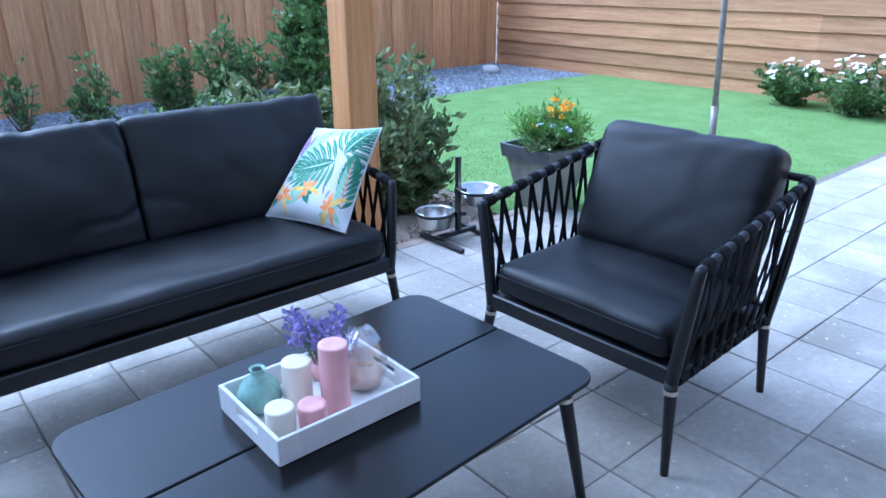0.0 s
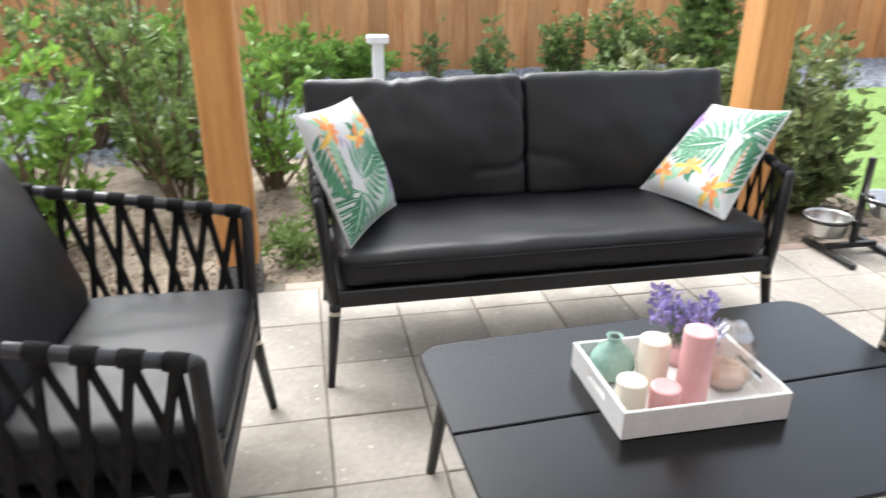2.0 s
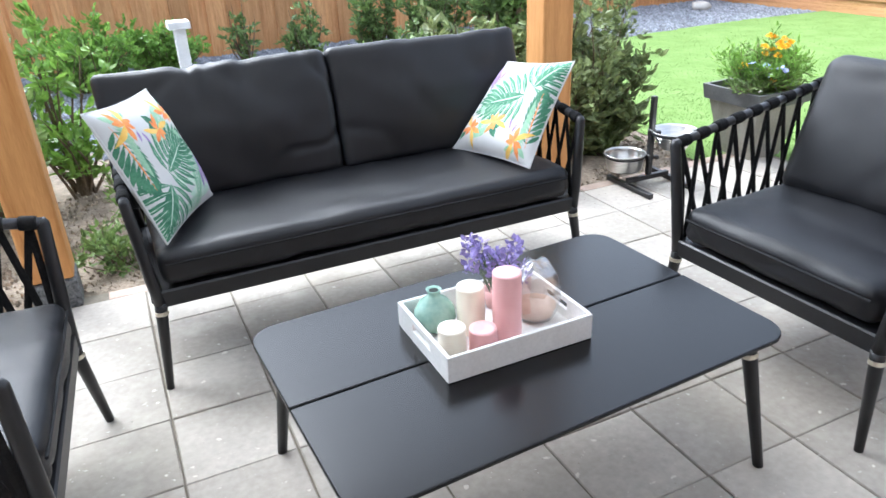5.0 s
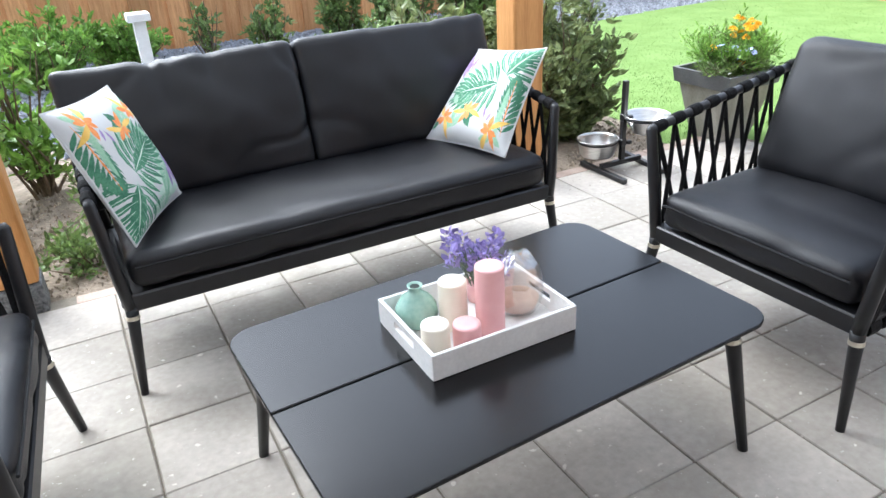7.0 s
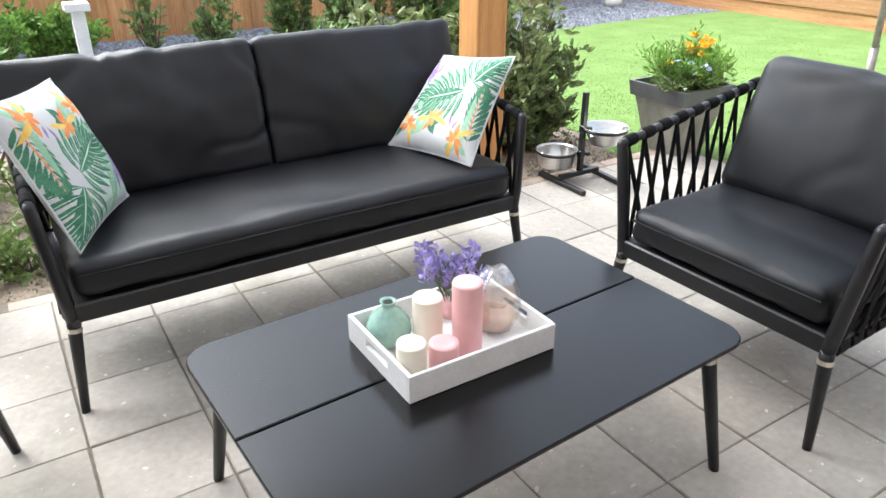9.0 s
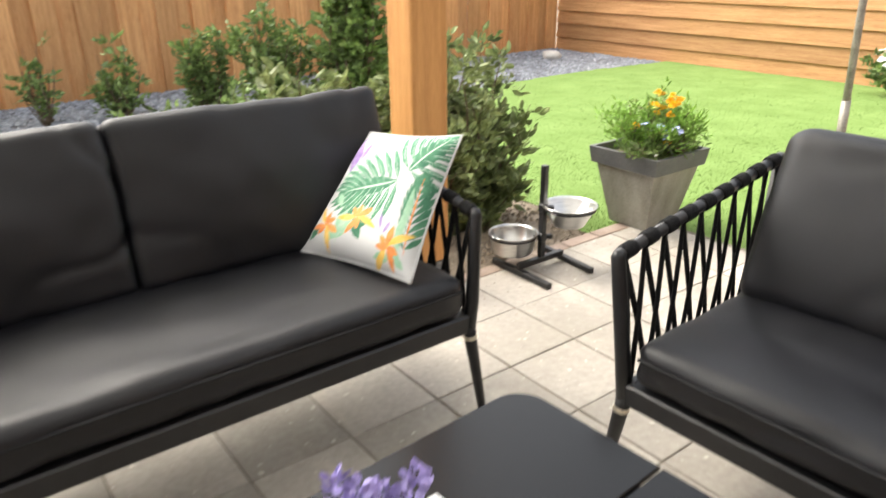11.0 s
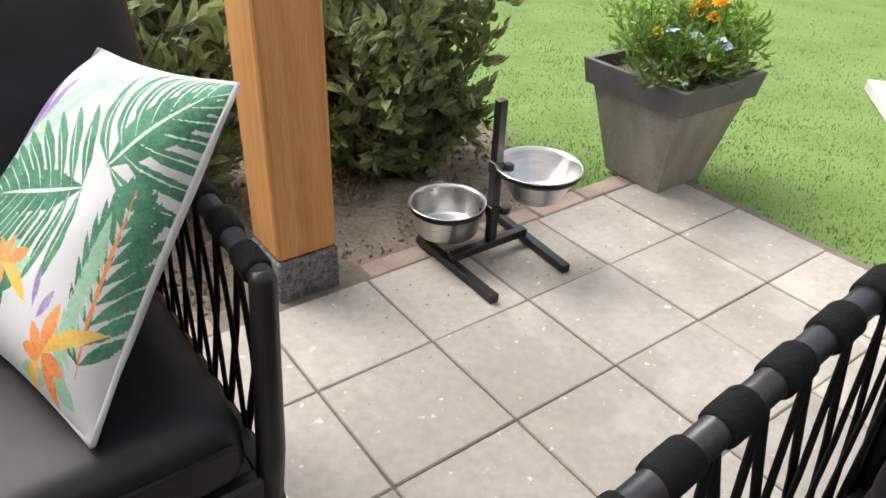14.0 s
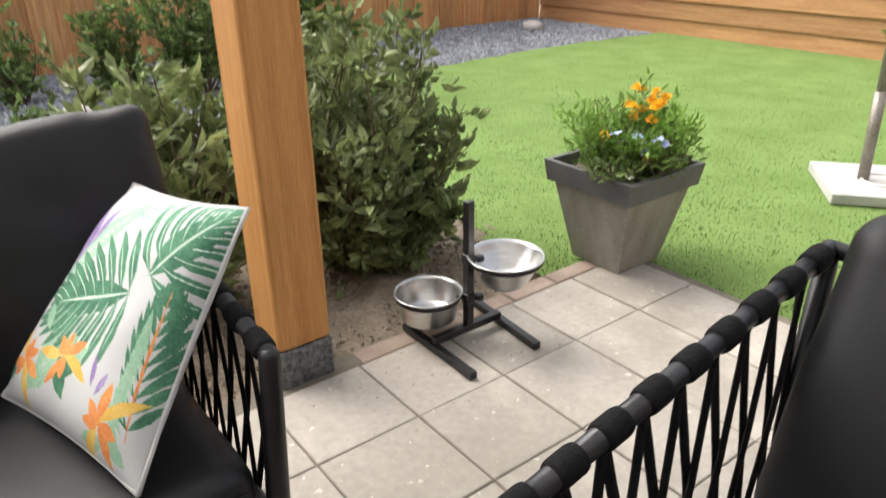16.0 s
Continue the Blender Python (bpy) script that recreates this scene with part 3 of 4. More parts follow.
def leaf_quads(points, size, rng, flat=0.0, slim=0.4, up=0.4):
    """Folded pointed leaves at points: verts and faces."""
    verts, faces = [], []
    for p, d in points:
        d = (Vector(d) + Vector((rng.gauss(0, 0.5), rng.gauss(0, 0.5), rng.gauss(up, 0.4)))).normalized()
        s = d.orthogonal().normalized()
        s.rotate(Matrix.Rotation(rng.uniform(0, 6.28), 3, d))
        if flat:
            s = (s * (1 - flat) + d.cross(Vector((0, 0, 1))) * flat).normalized()
        n = d.cross(s)
        ln = size * rng.uniform(0.6, 1.3)
        w = ln * slim * 0.5
        b = len(verts)
        p = Vector(p)
        verts += [p, p + d * ln * 0.32 + s * w + n * w * 0.35, p + d * ln * 0.70 + s * w * 0.8 + n * (w * 0.3 - ln * 0.05), p + d * ln - n * ln * 0.14,
                  p + d * ln * 0.70 - s * w * 0.8 + n * (w * 0.3 - ln * 0.05), p + d * ln * 0.32 - s * w + n * w * 0.35, p + d * ln * 0.6 - n * ln * 0.02]
        faces += [(b, b + 1, b + 6), (b + 1, b + 2, b + 6), (b + 2, b + 3, b + 6), (b + 3, b + 4, b + 6), (b + 4, b + 5, b + 6), (b + 5, b, b + 6)]
    return verts, faces


def shrub(x, y, w, d, h, leaves, size, mat, label, seed, stems=9, low=0.15, slim=0.4, name="shrub", category="shrub", group="", z=-0.03, lean=0.0):
    """Stems from one foot fanning out, twigs along them, and leaves along the twigs."""
    rng = random.Random(seed)
    t = thing(name, label, category, group, at=pose(x, y, z))
    bm = bmesh.new()
    spots = []
    for k in range(stems):
        a, r = rng.uniform(0, math.tau), math.sqrt(rng.uniform(0.02, 1))
        tall = h * rng.uniform(0.55, 1.0) * (1 - 0.35 * r * r)
        top = Vector((math.cos(a) * r * w / 2 + lean * tall, math.sin(a) * r * d / 2, tall))
        foot = Vector((top.x * 0.15 + rng.uniform(-0.03, 0.03), top.y * 0.15 + rng.uniform(-0.03, 0.03), 0))
        bend = Vector((rng.gauss(0, 0.05), rng.gauss(0, 0.05), 0)) * h
        pts = [foot.lerp(top, f) + bend * math.sin(f * 3.1) for f in (0, 0.25, 0.5, 0.75, 1)]
        tube(pts, [0.008 * h + 0.002, 0.006 * h + 0.002, 0.005 * h + 0.0015, 0.003 * h + 0.001, 0.001], 5, bm)
        twigs = max(3, int(leaves / stems / 9))
        for j in range(twigs):
            f = rng.uniform(low, 1.0)
            i = min(int(f * 4), 3)
            p = pts[i].lerp(pts[i + 1], f * 4 - i)
            out = Vector((rng.gauss(0, 1), rng.gauss(0, 1), rng.gauss(0.5, 0.5))).normalized()
            ln = rng.uniform(0.06, 0.20) * (0.5 + h * 0.6) * (1.15 - 0.5 * f)
            tip = p + out * ln
            if rng.random() < 0.5:
                tube([p, tip], [0.0022, 0.0008], 3, bm)
            for c in range(9):
                q = p.lerp(tip, (c + 0.5) / 9) + Vector((rng.gauss(0, 0.008), rng.gauss(0, 0.008), rng.gauss(0, 0.008)))
                if q.z > 0.01:
                    spots.append((q, out))
    tagged(part("branchwork", bm, M_STEM, t), kind="stuff")
    vs, fs = leaf_quads(spots, size, rng, slim=slim)
    raw_part("crown", vs, fs, mat, t)
    return t


# ---- lavender in its pot behind the candles ----
lav = thing("potted_lavender", "small bunch of violet flowers standing in the tray", "plant", at=pose(-1.285, -1.094, TZ + 0.0095))
part("pot", lathe([(0.022, 0), (0.028, 0.03), (0.03, 0.05), (0.026, 0.05), (0.02, 0.044)], 20), M_PINK, lav, "small pink pot", smooth=True)
rng = random.Random(5)
bm, fl = bmesh.new(), []
for k in range(12):
    a, r = k * 2.4, 0.02 + 0.055 * rng.random()
    tip = Vector((math.cos(a) * r, math.sin(a) * r, rng.uniform(0.10, 0.185)))
    foot = Vector((tip.x * 0.2, tip.y * 0.2, 0.04))
    tube([foot, foot.lerp(tip, 0.6) + Vector((0, 0, 0.008)), tip], [0.0012, 0.0012, 0.0008], 4, bm)
    for c in range(26):
        u = c / 26
        b = u * 40
        fl.append((tip + Vector((math.cos(b) * 0.009, math.sin(b) * 0.009, -0.04 + 0.046 * u)), (math.cos(b), math.sin(b), 0.4)))
tagged(part("stalk_bunch", bm, M_SAGE, lav), kind="stuff")
vs, fs = leaf_quads(fl, 0.019, rng, slim=0.8)
raw_part("blossom", vs, fs, M_LAVENDER, lav, "violet flower spikes", "stuff")
vs, fs = leaf_quads([((rng.gauss(0, 0.014), rng.gauss(0, 0.014), rng.uniform(0.045, 0.11)), (rng.gauss(0, 0.6), rng.gauss(0, 0.6), 1)) for k in range(130)], 0.04, rng, slim=0.1)
raw_part("foliage", vs, fs, M_SAGE, lav, kind="stuff")


# ---- printed pillows ----
def pillow(corner, along, up, label, flip, seed, sag=(0, 0, 0)):
    """A square scatter pillow from its lowest corner along two edges; its face is printed with leaves and flowers."""
    t = thing("scatter_pillow", label, "pillow", "printed pillows on the sofa")
    corner, along, up = Vector(corner), Vector(along), Vector(up)
    nrm = along.cross(up).normalized()
    if nrm.y > 0:
        nrm = -nrm

    def at(u, v, lift):
        pin = 0.055
        a, b = u * 2 - 1, v * 2 - 1
        uu = 0.5 + a * (1 - pin * (1 - b * b)) / 2
        vv = 0.5 + b * (1 - pin * (1 - a * a)) / 2
        bulge = 0.062 * ((1 - a ** 4) * (1 - b ** 4)) ** 0.7
        bulge += 0.005 * noise.noise(Vector((u * 5, v * 5, seed))) * (1 - a ** 4) * (1 - b ** 4)
        return corner + along * uu + up * vv + Vector(sag) * (uu * vv) + nrm * (bulge * lift)

    n = 32
    back = raw_part("back_cover", [at(i / n, j / n, -0.75) for j in range(n + 1) for i in range(n + 1)],
                    [(j * (n + 1) + i, j * (n + 1) + i + 1, (j + 1) * (n + 1) + i + 1, (j + 1) * (n + 1) + i) for j in range(n) for i in range(n)], M_LINEN, t)
    back.data.polygons.foreach_set("use_smooth", [True] * n * n)
    edge = [at(u, v, 0.0) for u, v in [(k / 10, 0) for k in range(10)] + [(1, k / 10) for k in range(10)] + [(1 - k / 10, 1) for k in range(10)] + [(0, 1 - k / 10) for k in range(11)]]
    part("seam", tube(edge, 0.004, 6), M_LINEN, t, smooth=True)

    cells = 300
    inks = [M_LINEN]
    ink = np.zeros((cells, cells), dtype=np.int32)
    grid_u, grid_v = np.meshgrid((np.arange(cells) + 0.5) / cells, (np.arange(cells) + 0.5) / cells)
    if flip:
        grid_v = 1 - grid_v

    def motif(polys, mat):
        """Dye the cells of the face that lie inside the outlines."""
        if mat not in inks:
            inks.append(mat)
        for poly in polys:
            inside = np.zeros((cells, cells), dtype=bool)
            for (u0, v0), (u1, v1) in zip(poly, poly[1:] + poly[:1]):
                if abs(v1 - v0) > 1e-9:
                    inside ^= ((v0 > grid_v) != (v1 > grid_v)) & (grid_u < (u1 - u0) * (grid_v - v0) / (v1 - v0) + u0)
            ink[inside] = inks.index(mat)

    def blade(x, y, ang, ln, wd, bend=0.0):
        c, s = math.cos(ang), math.sin(ang)
        out = []
        for f, g in ((0, 0), (0.3, 0.8), (0.6, 1), (0.85, 0.55), (1, 0), (0.85, -0.45), (0.6, -0.9), (0.3, -0.8)):
            px, py = f * ln, g * wd / 2 + bend * f * f * ln
            out.append((x + c * px - s * py, y + s * px + c * py))
        return out

    def frond(x, y, ang, ln, k, wd, spread, slim):
        polys = []
        for i in range(k):
            f = (i + 0.6) / k
            px, py = x + math.cos(ang) * ln * f, y + math.sin(ang) * ln * f
            for s in (-1, 1):
                polys.append(blade(px, py, ang + s * spread * (1 - 0.45 * f), wd * math.sin(math.pi * (0.18 + 0.76 * f)), slim, -s * 0.18))
        polys.append(blade(x - 0.04 * math.cos(ang), y - 0.04 * math.sin(ang), ang, ln * 1.04, 0.012))
        return polys

    def monstera(x, y, ang, ln, wd, k=7):
        """A split leaf: broad lobes off a rib, with pale veins on them."""
        lobes, veins = [], []
        for i in range(k):
            f = (i + 0.3) / k
            px, py = x + math.cos(ang) * ln * f, y + math.sin(ang) * ln * f
            reach = wd * (0.62 + 0.38 * math.sin(math.pi * (0.2 + 0.6 * f))) * (1 - 0.45 * f * f)
            for s in (-1, 1):
                a = ang + s * (1.55 - 1.05 * f)
                lobes.append(blade(px, py, a, reach, ln * 1.02 / k, -s * 0.28))
                veins.append(blade(px, py, a, reach * 0.8, 0.006, -s * 0.28))
        lobes.append(blade(x + math.cos(ang) * ln * 0.75, y + math.sin(ang) * ln * 0.75, ang, ln * 0.42, ln * 0.16))
        veins.append(blade(x - 0.05 * math.cos(ang), y - 0.05 * math.sin(ang), ang, ln * 1.1, 0.014))
        lobes.append(blade(x, y, ang, ln * 1.05, wd * 0.45))
        motif(lobes, M_P_GREEN)
        motif(veins, M_P_WASH)

    for lx, ly, la, ll, lw in ((0.92, 0.92, 3.3, 0.50, 0.12), (0.80, 0.84, 3.5, 0.34, 0.12), (0.93, 0.66, 1.8, 0.26, 0.10), (0.60, 0.30, 2.8, 0.30, 0.12), (0.36, 0.60, 1.2, 0.20, 0.08)):
        motif([blade(lx, ly, la, ll, lw)], M_P_WASH)
    motif(frond(0.86, 0.50, 2.15, 0.54, 18, 0.13, 1.0, 0.022), M_P_LIGHT)
    motif(frond(0.70, 0.94, 3.2, 0.40, 13, 0.10, 1.0, 0.018), M_P_LIGHT)
    motif(frond(0.66, 0.10, 1.7, 0.34, 10, 0.16, 0.9, 0.030), M_P_LIGHT)
    monstera(0.24, 0.67, 2.15, 0.36, 0.40, 7)
    monstera(0.28, 0.60, -0.30, 0.50, 0.34, 9)
    for lx, ly, la, ll, lw in ((0.84, 0.60, 1.45, 0.28, 0.13), (0.90, 0.68, 1.50, 0.26, 0.12), (0.78, 0.70, 1.7, 0.20, 0.05), (0.28, 0.24, 1.3, 0.12, 0.03), (0.25, 0.22, 1.9, 0.10, 0.03)):
        motif([blade(lx, ly, la, ll, lw)], M_P_PURPLE)
    motif(frond(0.07, 0.14, 1.53, 0.52, 10, 0.20, 0.80, 0.032), M_P_GREEN)
    motif([blade(0.09, 0.10 + 0.045 * i, 0.9 + 0.03 * i, 0.16, 0.03, 0.2) for i in range(8)], M_P_LIGHT)
    motif([blade(0.07, 0.11, 1.53, 0.54, 0.012)], M_P_ORANGE)
    for k, (lx, ly, la, ll, lw) in enumerate(((0.58, 0.24, 2.2, 0.17, 0.10), (0.44, 0.14, 0.9, 0.18, 0.09), (0.06, 0.05, 0.6, 0.12, 0.06), (0.30, 0.06, 2.9, 0.15, 0.07), (0.40, 0.30, -0.6, 0.16, 0.08), (0.78, 0.10, 2.6, 0.18, 0.09), (0.50, 0.28, 2.6, 0.14, 0.07),
                                              (0.94, 0.08, 2.2, 0.14, 0.08), (0.72, 0.34, 0.9, 0.13, 0.06))):
        motif([blade(lx, ly, la, ll, lw)], M_P_GREEN if k % 3 == 1 else M_P_LIGHT)
    for fx, fy, turn in ((0.19, 0.15, 0.4), (0.52, 0.29, 1.3), (0.80, 0.20, 2.2)):
        for k in range(7):
            motif([blade(fx, fy, turn + k * 0.9 + 0.25 * (k % 2), 0.09 + 0.055 * (k % 3), 0.052, 0.30 - 0.2 * (k % 2))], M_P_YELLOW if k in (2, 5) else M_P_ORANGE)
    k = cells + 1
    cover = raw_part("cover", [at(i / cells, j / cells, 1.0) for j in range(k) for i in range(k)],
                     [(j * k + i, j * k + i + 1, (j + 1) * k + i + 1, (j + 1) * k + i) for j in range(cells) for i in range(cells)], inks[0], t)
    for mat in inks[1:]:
        cover.data.materials.append(mat)
    cover.data.polygons.foreach_set("material_index", ink.ravel())
    cover.data.polygons.foreach_set("use_smooth", [True] * cells * cells)
    return t


pillow((-0.744, -0.384, 0.462), (-0.112, 0.400, -0.012), (0.250, 0.100, 0.335), "white square pillow printed with green palm leaves and orange flowers", False, 2.0, (0.045, -0.035, -0.035))
pillow((-2.0, -0.395, 0.462), (0.19, 0.385, -0.008), (-0.136, 0.067, 0.395), "white square pillow printed with tropical leaves, leaning on the sofa arm", True, 6.0, (0.0, 0.0, -0.02))

# ---- dog bowl stand ----
stand = thing("bowl_stand", "black square-tube feeding stand with two rings", "stand")
for x0, x1 in ((0.216, 0.222), (0.466, 0.497)):
    bm = box(-0.0125, 0.0125, 0.0, 0.345, 0.0, 0.025, 0.002)
    bar = part("foot_bar", bm, M_FRAME, stand)
    bar.matrix_basis = pose(x0, 0.034, 0.001, 0, 0, math.degrees(math.atan2(x0 - x1, 0.345)))
part("cross_bar", box(0.215, 0.475, 0.208, 0.233, 0.0265, 0.0505, 0.002), M_FRAME, stand)
part("upright", box(0.337, 0.362, 0.2085, 0.2335, 0.0508, 0.455, 0.002), M_FRAME, stand)
BOWLS = ((0.258, 0.304, 0.155, 0.103, 0.084), (0.428, 0.145, 0.285, 0.112, 0.085))
for bx, by, bz, r, dep in BOWLS:
    ring = [(bx + (r - 0.004) * math.cos(k * math.tau / 24), by + (r - 0.004) * math.sin(k * math.tau / 24), bz - 0.012) for k in range(25)]
    part("holder_ring", tube(ring, 0.004, 6), M_FRAME, stand)
    part("bracket", tube([(0.35, 0.221, bz - 0.014), (0.35 + (bx - 0.35) * 0.3, 0.221 + (by - 0.221) * 0.3, bz - 0.014)], 0.006, 6), M_FRAME, stand)
    part("clamp", box(0.334, 0.365, 0.2055, 0.2365, bz - 0.032, bz + 0.004, 0.003), M_FRAME, stand)
    part("knob", lathe([(0.008, 0), (0.015, 0.004), (0.015, 0.016), (0.010, 0.02)], 12, (0.378, 0.205, bz - 0.025)), M_FRAME, stand)
    bowl = thing("dog_bowl", "shiny stainless steel dog bowl hanging in the stand", "bowl", "dog bowls", at=pose(bx, by, bz))
    lower = 0.86 if r < 0.11 else 0.62
    pr = [(r * lower * 0.92, -dep), (r * lower, -dep + 0.008), (r * 0.96, -0.006), (r, 0.0), (r * 1.035, 0.002), (r * 1.035, 0.005), (r * 0.97, 0.003), (r * 0.93, -0.006),
          (r * lower * 0.95, -dep + 0.012), (r * lower * 0.8, -dep + 0.006), (0.002, -dep + 0.005)]
    part("shell", lathe(pr, 36), M_STEEL, bowl, smooth=True)

# ---- flower pot ----
pot = thing("flower_pot", "square tapered grey planter with a dark rim", "planter", at=pose(1.16, 0.32, 0))


def taper(h0, h1, z0, z1, wall=0.014):
    bm = bmesh.new()
    rings = [[bm.verts.new((sx * h, sy * h, z)) for sx, sy in ((-1, -1), (1, -1), (1, 1), (-1, 1))] for h, z in ((h0, z0), (h1, z1), (h1 - wall, z1), (h1 - wall - 0.01, z1 - 0.05))]
    for u, v in zip(rings, rings[1:]):
        for k in range(4):
            bm.faces.new((u[k], u[(k + 1) % 4], v[(k + 1) % 4], v[k]))
    bm.faces.new(rings[0][::-1])
    bmesh.ops.bevel(bm, geom=[e for e in bm.edges if e.calc_face_angle(0) > 0.6], offset=0.004, segments=2, affect="EDGES")
    return bm


part("body", taper(0.112, 0.178, 0.001, 0.33), M_POT, pot, "weathered grey tapered sides")
part("rim", taper(0.192, 0.203, 0.305, 0.385, 0.02), M_POT_RIM, pot, "dark grey thick rim")
part("compost", box(-0.165, 0.165, -0.165, 0.165, 0.30, 0.345), M_SOIL, pot)
shrub(1.16, 0.32, 0.50, 0.50, 0.30, 7500, 0.034, M_LEAF_LIGHT, "bushy marigold and viola plants growing in the grey planter", 77, 46, 0.0, 0.24, "bedding_plants", "flowers", z=0.345)
shrub(1.12, 0.27, 0.46, 0.44, 0.13, 2600, 0.03, M_LEAF_MID, "low trailing viola leaves spilling to the planter rim", 78, 30, 0.0, 0.3, "viola_plants", "flowers", z=0.345)
rng = random.Random(8)


def bloom(x, y, z, r, mat, name, label, group):
    t = thing(name, label, "flower", group, at=pose(x, y, z, rng.uniform(-35, 10), rng.uniform(-30, 10), rng.uniform(0, 90)))
    verts, faces = [], []
    for lay in range(3 if mat is M_YELLOW else 1):
        k = 9 if mat is M_YELLOW else 5
        for i in range(k):
            a = i * math.tau / k + lay * 0.4
            rr = r * (1 - 0.27 * lay)
            b = len(verts)
            w = math.pi / k * 1.15
            verts += [(0, 0, 0.004 * lay), (rr * 0.7 * math.cos(a - w), rr * 0.7 * math.sin(a - w), 0.006 + 0.008 * lay), (rr * math.cos(a), rr * math.sin(a), 0.003 + 0.010 * lay),
                      (rr * 0.7 * math.cos(a + w), rr * 0.7 * math.sin(a + w), 0.006 + 0.008 * lay)]
            faces += [(b, b + 1, b + 2), (b, b + 2, b + 3)]
    raw_part("petals", verts, faces, mat, t)
    part("stalk", tube([(0, 0, 0.002), (0, 0, -0.09)], 0.0016, 5), M_SAGE, t)


for dx, dy, dz in ((0.00, -0.06, 0.60), (0.035, -0.085, 0.615), (-0.045, -0.05, 0.585), (0.15, 0.0, 0.63), (0.11, 0.03, 0.64), (0.17, -0.03, 0.615), (0.02, 0.02, 0.60), (-0.15, -0.02, 0.53), (-0.08, -0.16, 0.46), (0.06, -0.05, 0.625), (-0.02, -0.03, 0.61), (0.13, -0.04, 0.60), (0.0, -0.10, 0.575), (0.08, 0.04, 0.65)):
    bloom(1.16 + dx, 0.32 + dy, dz - 0.025, 0.026, M_YELLOW, "marigold", "orange-yellow marigold bloom in the planter", "marigolds in the planter")
for dx, dy, dz in ((-0.11, -0.13, 0.52), (-0.08, -0.155, 0.50), (-0.045, -0.17, 0.505), (-0.13, -0.10, 0.50), (-0.10, -0.16, 0.475), (-0.02, -0.175, 0.49), (-0.16, -0.08, 0.53)):
    bloom(1.16 + dx, 0.32 + dy, dz, 0.023, M_BLUE, "viola", "pale blue viola bloom in the planter", "violas in the planter")
for dx, dy, dz in ((0.03, -0.19, 0.42), (-0.17, -0.17, 0.40), (0.07, -0.185, 0.405)):
    bloom(1.16 + dx, 0.32 + dy, dz, 0.013, M_PETAL, "viola", "small white viola bloom over the rim", "violas in the planter")

# ---- pole on the lawn ----
slab = thing("base_slab", "pale grey concrete slab lying on the lawn", "slab", at=pose(2.72, 0.04, -0.01, 0, 0, 38))
part("slab_body", box(-0.25, 0.25, -0.25, 0.25, 0.0, 0.05, 0.004), M_SLAB, slab)
pole = thing("garden_pole", "weathered metal pole standing on a concrete slab", "pole", at=pose(2.68, 0.09, 0.04, -1.4, -1.6, 0))
part("tube", tube([(0, 0, 0), (0, 0, 0.9), (0, 0, 2.3)], [0.021, 0.021, 0.021], 12), M_POLE, pole, smooth=True)
part("sleeve", tube([(0, 0, 0.0), (0, 0, 0.42)], 0.026, 12), M_POLE, pole, smooth=True)
part("latch", box(0.02, 0.045, -0.008, 0.008, 0.36, 0.43, 0.003), M_FRAME, pole)
cord = [(0.02 + 0.1 * math.sin(k * 0.3), -0.05 - 0.09 * math.cos(k * 0.3), 0.02) for k in range(22)]
rope = thing("cord", "loop of white cord on the concrete slab", "cord", at=pose(2.70, 0.07, 0.026))
part("strand", tube(cord, 0.006, 6), M_WHITE, rope)

# ---- garden light ----
lamp = thing("garden_lamp", "slim white garden bollard standing in the gravel", "garden lamp", at=pose(-1.46, 3.7, -0.03))
part("stem", box(-0.045, 0.045, -0.045, 0.045, 0, 0.60, 0.004), M_WHITE, lamp)
part("cap", box(-0.085, 0.085, -0.085, 0.085, 0.60, 0.66, 0.006), M_WHITE, lamp)

# ---- planting ----
dark = "dense dark green shrub with narrow leaves beside the timber post"
shrub(0.42, 0.98, 0.88, 0.75, 1.02, 10500, 0.058, M_LEAF_DARK, dark, 1, 56, 0.02, 0.4)
# Second clump added to fill out the low branches of the same shrub.
shrub(0.42, 0.86, 0.80, 0.42, 0.40, 3000, 0.07, M_LEAF_DARK, "low outer leaves of the dark green shrub beside the post", 4, 26, 0.0, 0.4)
shrub(-0.28, 1.05, 0.75, 0.65, 0.95, 4600, 0.072, M_LEAF_DARK, "dark green leafy shrub behind the timber post", 2, 36, 0.05)
shrub(-0.85, 1.15, 0.65, 0.6, 0.72, 2600, 0.055, M_LEAF_MID, "loose green shrub behind the sofa", 3, 22, 0.1)
for k, (x, y, h) in enumerate(((-1.5, 1.3, 0.45), (-2.0, 1.1, 0.42), (-1.75, 0.85, 0.28), (-2.15, 0.62, 0.22))):
    shrub(x, y, 0.5, 0.45, h, 900, 0.042, M_LEAF_MID, "low straggly green plant in the soil behind the sofa", 10 + k, 12, 0.1, group="low plants in the bed")
for k, (x, y, w, h, n) in enumerate(((-2.75, 1.35, 0.8, 1.15, 3200), (-3.35, 1.0, 0.9, 1.1, 3800), (-3.95, 1.5, 1.0, 1.5, 4200), (-3.0, 2.1, 1.0, 1.5, 3800), (-2.3, 1.75, 0.7, 1.05, 2200),
                                     (-4.7, 0.9, 1.1, 1.5, 3600), (-3.6, 2.9, 1.4, 1.9, 4200), (-5.2, 2.2, 1.4, 1.9, 3600))):
    shrub(x, y, w, w * 0.8, h, int(n * 0.42), 0.066, (M_LEAF_MID, M_LEAF_LIGHT, M_LEAF_MID)[k % 3], "tall airy green shrub beside the veranda post", 30 + k, 20, 0.15, 0.45, group="tall shrubs in the bed")
